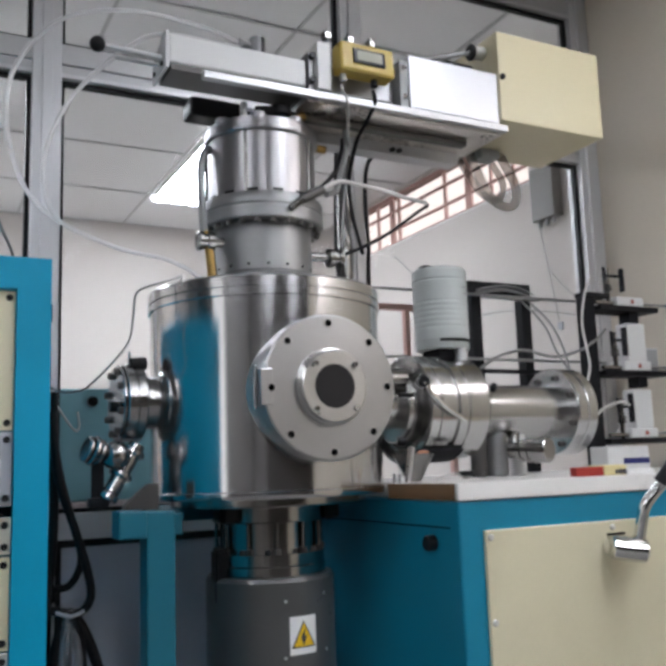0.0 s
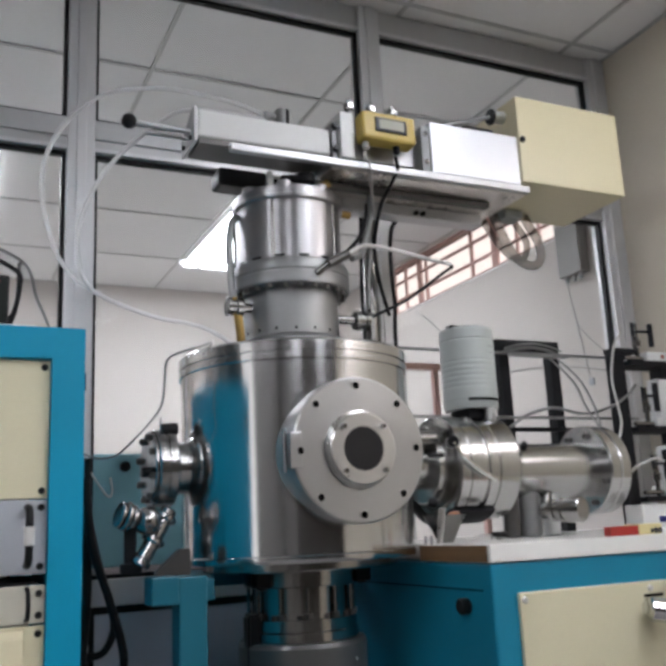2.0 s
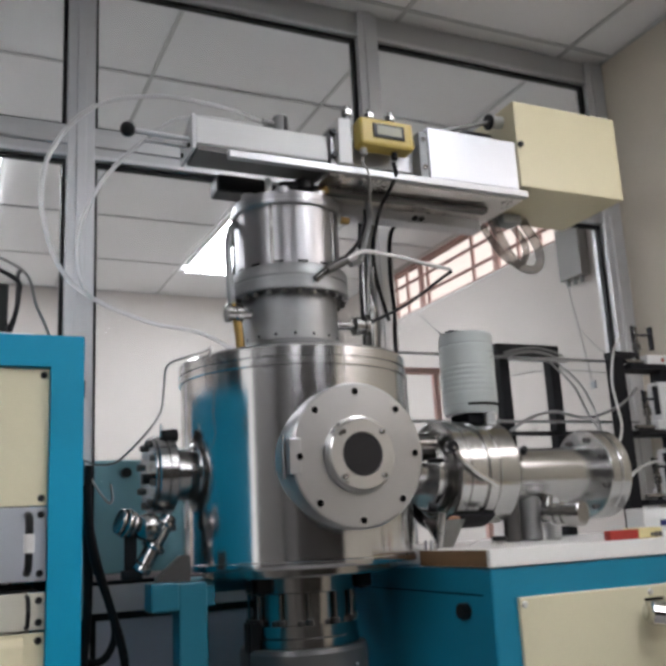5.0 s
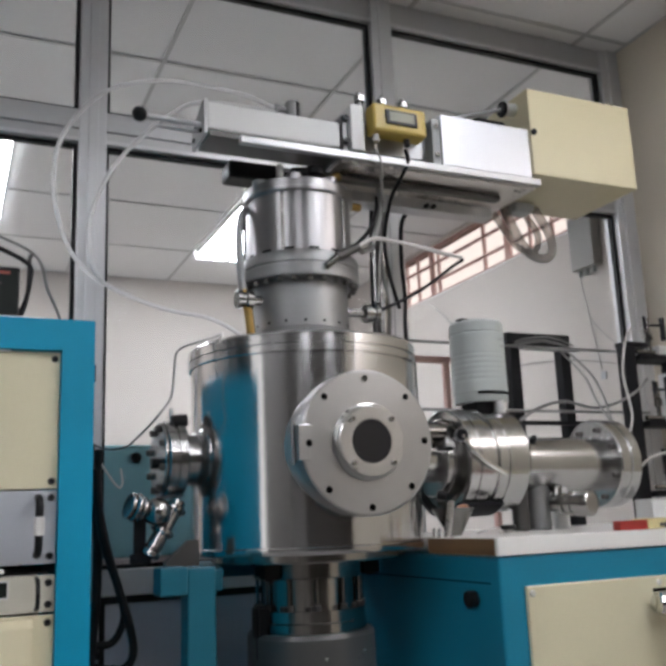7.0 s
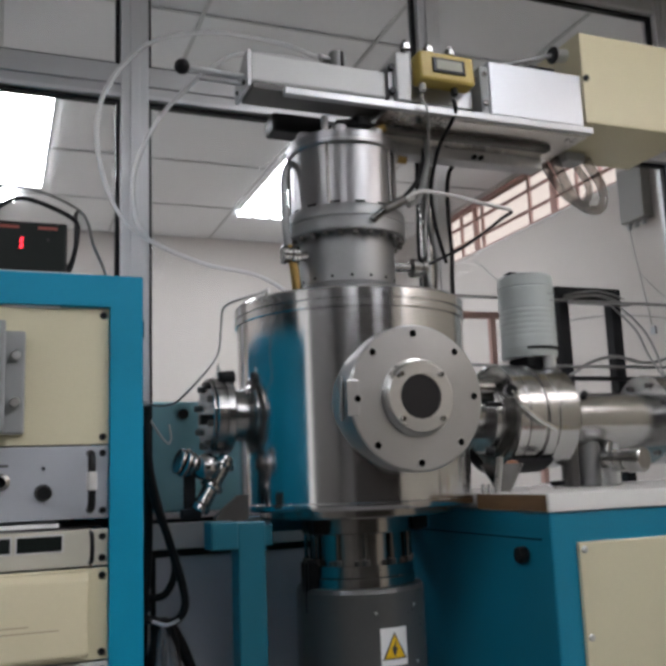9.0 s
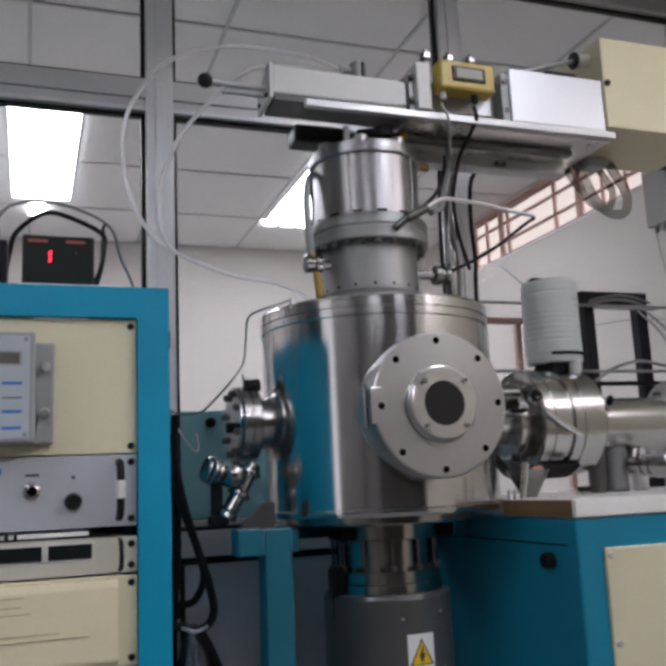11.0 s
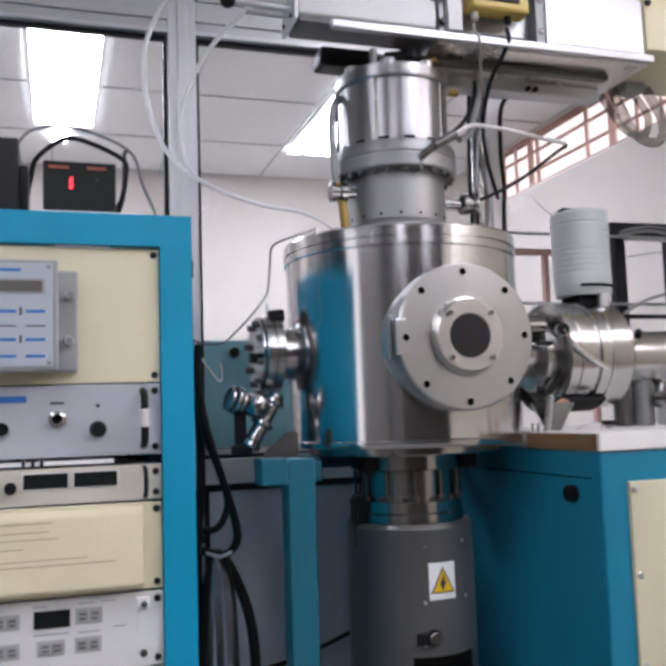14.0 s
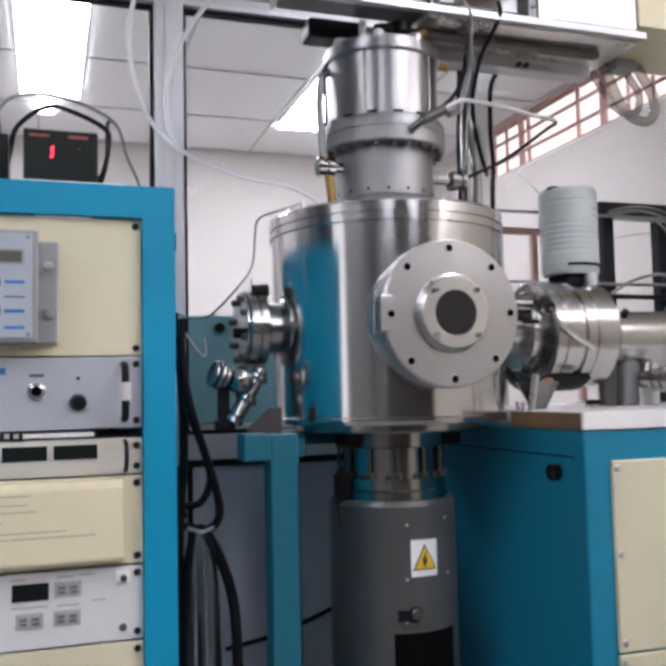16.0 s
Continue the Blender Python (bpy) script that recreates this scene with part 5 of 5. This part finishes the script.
def pull(t, x, z0, z1, white=False, r=0.0095):
    h = part("handle", hose([(x, F, z0), (x, F - 0.03, z0 + 0.006), (x, F - 0.042, z0 + 0.03), (x, F - 0.042, z1 - 0.03), (x, F - 0.03, z1 - 0.006), (x, F, z1)], r), BLACK, t, "black pull handle")
    if white:
        part("sleeve", rod((x, F - 0.042, z0 + 0.045), (x, F - 0.042, z1 - 0.045), 0.0125), WHITE_CABLE, h)


blank = rack_unit("blank_panel", 1.049, 1.385, CREAM, "plain cream blanking panel in the rack")
UZ = -0.011
cu = thing("control_unit", (-0.09, 2.15, 1.088 + UZ), "grey keypad control unit screwed to the cream panel", "control unit")
part("case", box(-0.235, 0.007, 2.13, RY + 0.003, 1.088 + UZ, 1.348 + UZ, 0.005), GREY_CASE, cu)
part("mount", box(-0.28, 0.052, 2.175, RY + 0.0035, 1.086 + UZ, 1.330 + UZ, 0.006), GREY_CASE, cu)
part("keypad", box(-0.225, -0.006, 2.127, 2.131, 1.098 + UZ, 1.338 + UZ, 0.001), FACE_BLUE, cu, "pale blue membrane keypad")
part("display_bezel", box(-0.20, -0.022, 2.1255, 2.128, 1.266 + UZ, 1.302 + UZ), GREY_CASE, cu)
part("display", box(-0.185, -0.028, 2.1245, 2.1265, 1.271 + UZ, 1.297 + UZ), mat("olive_display_glass", (0.10, 0.10, 0.085), 0.4, spec=0.3), cu)
for z in (1.222, 1.190, 1.156, 1.118):
    for x0, x1 in ((-0.065, -0.022), (-0.135, -0.085), (-0.20, -0.155)):
        part("print", box(x0, x1, 2.126, 2.1275, z + UZ, z + UZ + (0.007 if z != 1.190 else 0.003)), INK_BLUE if z != 1.190 else INK, cu)
for z in (1.212, 1.148):
    part("key_mark", box(-0.078, -0.073, 2.126, 2.1275, z + UZ + 0.004, z + UZ + 0.022), INK, cu)
part("print", box(-0.14, -0.075, 2.126, 2.1275, 1.318 + UZ, 1.325 + UZ), INK_BLUE, cu)
for z in (1.268, 1.158):
    part("thumb_screw", lathe((0.030, 2.175, z + UZ), "-y", [(0.008, 0), (0.008, 0.006), (0.0115, 0.008), (0.0115, 0.02), (0.0095, 0.022), (0.004, 0.022)], 20), STEEL, cu)
for x in (-0.014, -0.217):
    for z in (1.106, 1.330):
        part("screw", rod((x, 2.128, z + UZ), (x, 2.124, z + UZ), 0.005, 8), CAST, cu)

gu = rack_unit("rf_control_panel", 0.874, 1.046, GREY_PANEL, "grey rack instrument with a black knob and a connector")
pull(gu, 0.205, 0.895, 1.028, True)
pull(gu, PX0 + 0.045, 0.895, 1.028, True)
bar(gu, -0.24, -0.065, 1.006, 1.022, INK_BLUE)
k = part("knob", lathe((0.098, F, 0.938), "-y", [(0.015, 0), (0.020, 0), (0.020, 0.004), (0.0165, 0.006), (0.0155, 0.028), (0.013, 0.031), (0.004, 0.031)], 28), BLACK, gu)
part("indicator", rod((0.098, F, 0.995), (0.098, F - 0.004, 0.995), 0.0045, 10), BLACK, gu)
cn = part("connector", lathe((0.004, F, 0.966), "-y", [(0.015, 0), (0.021, 0), (0.021, 0.004), (0.016, 0.006), (0.016, 0.024), (0.012, 0.026), (0.011, 0.012)], 28), DARK_CHROME, gu)
part("socket", rod((0.004, F - 0.008, 0.966), (0.004, F - 0.016, 0.966), 0.012), HOLE, cn)
bar(gu, -0.012, 0.02, 1.000, 1.006, INK)
for x in (-0.12, -0.20, -0.30):
    part("knob", rod((x, F, 0.945), (x, F - 0.022, 0.945), 0.016), BLACK, gu)

gapb = thing("paper_stack", (0.0, 2.3, 0.851), "loose white papers pushed into the rack's gap", "paper")
part("paper", box(-0.38, 0.135, RY + 0.01, 2.5, 0.856, 0.866), PAPER, gapb)
part("bracket", box(PX0 + 0.03, PX1 - 0.02, RY + 0.012, 2.6, 0.8515, 0.8555), BLACK_IRON, gapb)
for x in (-0.076, -0.055, -0.035):
    part("clip", box(x, x + 0.008, RY + 0.004, RY + 0.012, 0.853, 0.872), BLACK, gapb)
part("pen", rod((0.142, RY + 0.03, 0.8605), (0.22, RY + 0.05, 0.8605), 0.0045), BLACK, gapb)

mu = rack_unit("power_supply", 0.764, 0.849, mat("pale_warm_panel", (0.52, 0.50, 0.42), 0.42, 0, 0.05, 6, 0.04, dirt=0.1), "pale rack power supply with two dark meters")
for x0, x1 in ((-0.072, 0.028), (0.042, 0.142)):
    d = bar(mu, x0, x1, 0.803, 0.837, LCD_DARK, 0.004, "meter_window", "dark meter window")
    part("bezel", box(x0 - 0.004, x1 + 0.004, F - 0.002, F + 0.0005, 0.799, 0.841), PALE_CASE, mu)
pull(mu, 0.207, 0.772, 0.842, r=0.0055)
pull(mu, PX0 + 0.045, 0.772, 0.842, r=0.0055)
for x in (-0.1, -0.15, -0.2):
    part("knob", rod((x, F, 0.807), (x, F - 0.02, 0.807), 0.014), BLACK, mu)

du = rack_unit("rack_module", 0.550, 0.759, CREAM, "cream rack module with a bulging glossy front")
part("front", prism([(RY + 0.006, 0.558), (RY - 0.030, 0.562), (RY - 0.036, 0.572), (RY - 0.030, 0.64), (RY - 0.020, 0.735), (RY - 0.008, 0.752), (RY + 0.006, 0.754)], PX0 + 0.05, PX1 - 0.052, "x", bev=0.002), CREAM_GLOSS, du, "glossy moulded front")
INK_FADE = mat("faded_brown_ink", (0.36, 0.29, 0.20), 0.6)
for z, x1 in ((0.724, -0.01), (0.704, -0.015), (0.688, 0.005), (0.668, -0.07), (0.641, 0.07), (0.628, 0.135)):
    y = RY - 0.030 + (z - 0.64) / 0.095 * 0.010 - 0.0016
    part("print", box(-0.30, x1, y - 0.0002, y + 0.004, z, z + 0.0025), INK_FADE, du)

lu = rack_unit("vacuum_gauge_controller", 0.372, 0.546, PALE_CASE, "pale grey gauge controller with display and key pads")
bar(lu, -0.049, 0.032, 0.482, 0.521, LCD_DARK, 0.003, "display", "dark display window")
KEY_PAD = mat("key_grey", (0.36, 0.36, 0.35), 0.5)
KEY_DARK = mat("worn_grey_key", (0.27, 0.27, 0.27), 0.5, 0.0, 0.2, 40, 0.1)
for x0, z0 in ((0.044, 0.484), (-0.041, 0.418), (0.042, 0.418), (-0.14, 0.418), (-0.14, 0.484)):
    kp = bar(lu, x0, x0 + 0.061, z0, z0 + 0.036, KEY_PAD, 0.002, "key_pad", "grey key pad")
    for i in range(2):
        part("key", box(x0 + 0.006 + i * 0.027, x0 + 0.028 + i * 0.027, F - 0.0045, F - 0.0015, z0 + 0.006, z0 + 0.030, 0.0015), KEY_DARK, kp)
        for j in range(2):
            part("key_print", box(x0 + 0.010 + i * 0.027, x0 + 0.024 + i * 0.027, F - 0.0051, F - 0.0044, z0 + 0.011 + j * 0.010, z0 + 0.014 + j * 0.010), INK, kp)
for x0, x1, z in ((-0.05, -0.02, 0.530), (0.05, 0.09, 0.530), (0.10, 0.135, 0.531), (-0.05, 0.03, 0.466), (0.05, 0.10, 0.464), (0.13, 0.16, 0.47)):
    bar(lu, x0, x1, z, z + 0.003, INK_PALE)
part("toggle_seat", box(0.184, 0.216, F - 0.010, F + 0.001, 0.508, 0.534, 0.002), PAPER, lu)
part("toggle", rod((0.201, F - 0.010, 0.519), (0.201, F - 0.018, 0.519), 0.008), DARK_CHROME, lu)
part("toggle_plate", box(0.186, 0.216, F - 0.002, F + 0.001, 0.385, 0.505), PALE_CASE, lu)
part("plug", rod((0.2, F, 0.402), (0.2, F - 0.007, 0.402), 0.009), SHADED_STEEL, lu)
rack_unit("blank_panel", 0.05, 0.367, CREAM, "plain cream blanking panel low in the rack")
rack_unit("blank_panel", ZR + 0.06, 0.045, CREAM, "plain cream blanking panel at the rack's foot")

# boxes standing on the rack
sheet = box(-0.03, 0.21, RY - 0.006, RY + 0.2, 1.4672, 1.4702)
solid("paper_sheet", sheet, PAPER, "white paper sheet lying on top of the rack", "paper")
rb = thing("display_box", (0.057, 2.3, 1.467), "small black display box with a lit red digit", "display")
part("case", box(-0.028, 0.146, 2.215, 2.40, 1.4725, 1.601, 0.004), BLACK, rb)
part("window", box(-0.024, 0.142, 2.2125, 2.216, 1.476, 1.597, 0.001), LCD_DARK, rb)
for z0, z1 in ((1.531, 1.543), (1.546, 1.558)):
    part("digit", prism([(0.034, z0), (0.040, z0), (0.0425, z1), (0.0365, z1)], 2.2105, 2.2128, "y"), LED, rb, "glowing red digit")
for x0, x1, z in ((-0.015, 0.032, 1.581), (0.076, 0.122, 1.581)):
    part("print", box(x0, x1, 2.2115, 2.2128, z, z + 0.007), INK_RED, rb)
part("print", box(0.098, 0.103, 2.2115, 2.2128, 1.553, 1.558), INK, rb)
for x in (-0.015, 0.13):
    part("foot", box(x - 0.01, x + 0.01, 2.23, 2.25, 1.4702, 1.4725), RUBBER, rb)
ob2 = thing("black_case", (-0.16, 2.35, 1.467), "black instrument case standing on the rack", "instrument")
part("case", box(-0.235, -0.086, 2.25, 2.45, 1.4675, 1.664, 0.004), BLACK, ob2)
part("side_block", box(-0.0855, -0.064, 2.27, 2.42, 1.4675, 1.60, 0.004), BLACK, ob2)
cable([(-0.072, 2.4, 1.545), (-0.062, 2.39, 1.60), (-0.045, 2.383, 1.655), (0.022, 2.367, 1.705), (0.086, 2.35, 1.694), (0.171, 2.333, 1.648), (0.178, 2.32, 1.60), (0.165, 2.317, 1.53), (0.142, 2.33, 1.50)], 0.0065, RUBBER, "black cable arching over the display box")
cable([(-0.10, 2.33, 1.66), (-0.06, 2.36, 1.72), (0.022, 2.4, 1.751), (0.124, 2.488, 1.76), (0.217, 2.575, 1.738), (0.254, 2.662, 1.672), (0.30, 2.80, 1.635), (0.40, 3.285, 1.62)], 0.0045, GREY_CABLE, "thin grey cable running to the post", "wire", "wire")
cable([(0.20, 2.56, 1.742), (0.185, 2.45, 1.70), (0.178, 2.36, 1.64), (0.172, 2.325, 1.55), (0.155, 2.34, 1.49)], 0.0055, RUBBER, "second black cable behind the display box")

ZOOM[0] = 1.0

# cables between the rack and the machine
cable([(0.368, 2.35, 1.155), (0.367, 2.35, 1.042), (0.389, 2.35, 0.917), (0.422, 2.35, 0.803), (0.438, 2.35, 0.724), (0.414, 2.35, 0.669), (0.375, 2.35, 0.66), (0.345, 2.36, 0.673)], 0.010, RUBBER, "thick black cable looping beside the rack")
cable([(0.355, 2.30, 1.10), (0.36, 2.3, 1.03), (0.375, 2.3, 0.918), (0.413, 2.3, 0.806), (0.445, 2.3, 0.70), (0.452, 2.3, 0.635), (0.422, 2.3, 0.603), (0.356, 2.3, 0.615)], 0.011, RUBBER, "thick black cable looping beside the rack")
cable([(0.375, 2.28, 0.60), (0.411, 2.3, 0.598), (0.454, 2.3, 0.519), (0.486, 2.3, 0.408), (0.496, 2.3, 0.247), (0.50, 2.3, 0.0), (0.48, 2.3, ZF + 0.012)], 0.014, RUBBER, "heavy black mains cable hanging to the floor")
cable([(0.345, 2.36, 1.17), (0.362, 2.34, 1.0), (0.365, 2.33, 0.8), (0.352, 2.33, 0.6), (0.35, 2.33, 0.3), (0.36, 2.33, ZF + 0.012)], 0.012, RUBBER, "black cable hanging down the rack's side")
cable([(0.36, 2.38, 1.16), (0.39, 2.40, 1.11), (0.43, 2.42, 1.06), (0.445, 2.43, 1.07), (0.44, 2.43, 1.11)], 0.003, WHITE_CABLE, "thin white wire curling beside the rack", "wire", "wire")
cable([(0.362, 2.40, 0.76), (0.365, 2.40, 0.70), (0.372, 2.40, 0.62)], 0.012, RUBBER, "short black cable end beside the rack")
cable([(0.55, 2.74, 0.165), (0.70, 2.74, 0.19), (0.86, 2.74, 0.24), (1.0, 2.74, 0.30)], 0.007, RUBBER, "thin black cable along the lower panels")
bag = thing("plastic_bag", (0.39, 2.29, 0.2), "clear polythene bag tied round hanging cables", "bag")
for i in range(9):
    a = i / 8
    x = 0.362 + 0.066 * a
    part("fold", hose([(0.385 + 0.02 * a, 2.285 + 0.01 * math.sin(i * 2.1), 0.605), (x, 2.28 + 0.015 * math.sin(i * 1.7), 0.50), (x - 0.01 + 0.02 * a, 2.28 + 0.02 * math.sin(i), 0.3), (x - 0.015 + 0.03 * a, 2.28, 0.0)], 0.012 + 0.003 * math.sin(i * 2.6)), BAG if i % 4 else RUBBER, bag)
part("knot", hose([(0.365, 2.275, 0.612), (0.40, 2.265, 0.602), (0.432, 2.275, 0.61)], 0.0045), GREY_PANEL, bag)
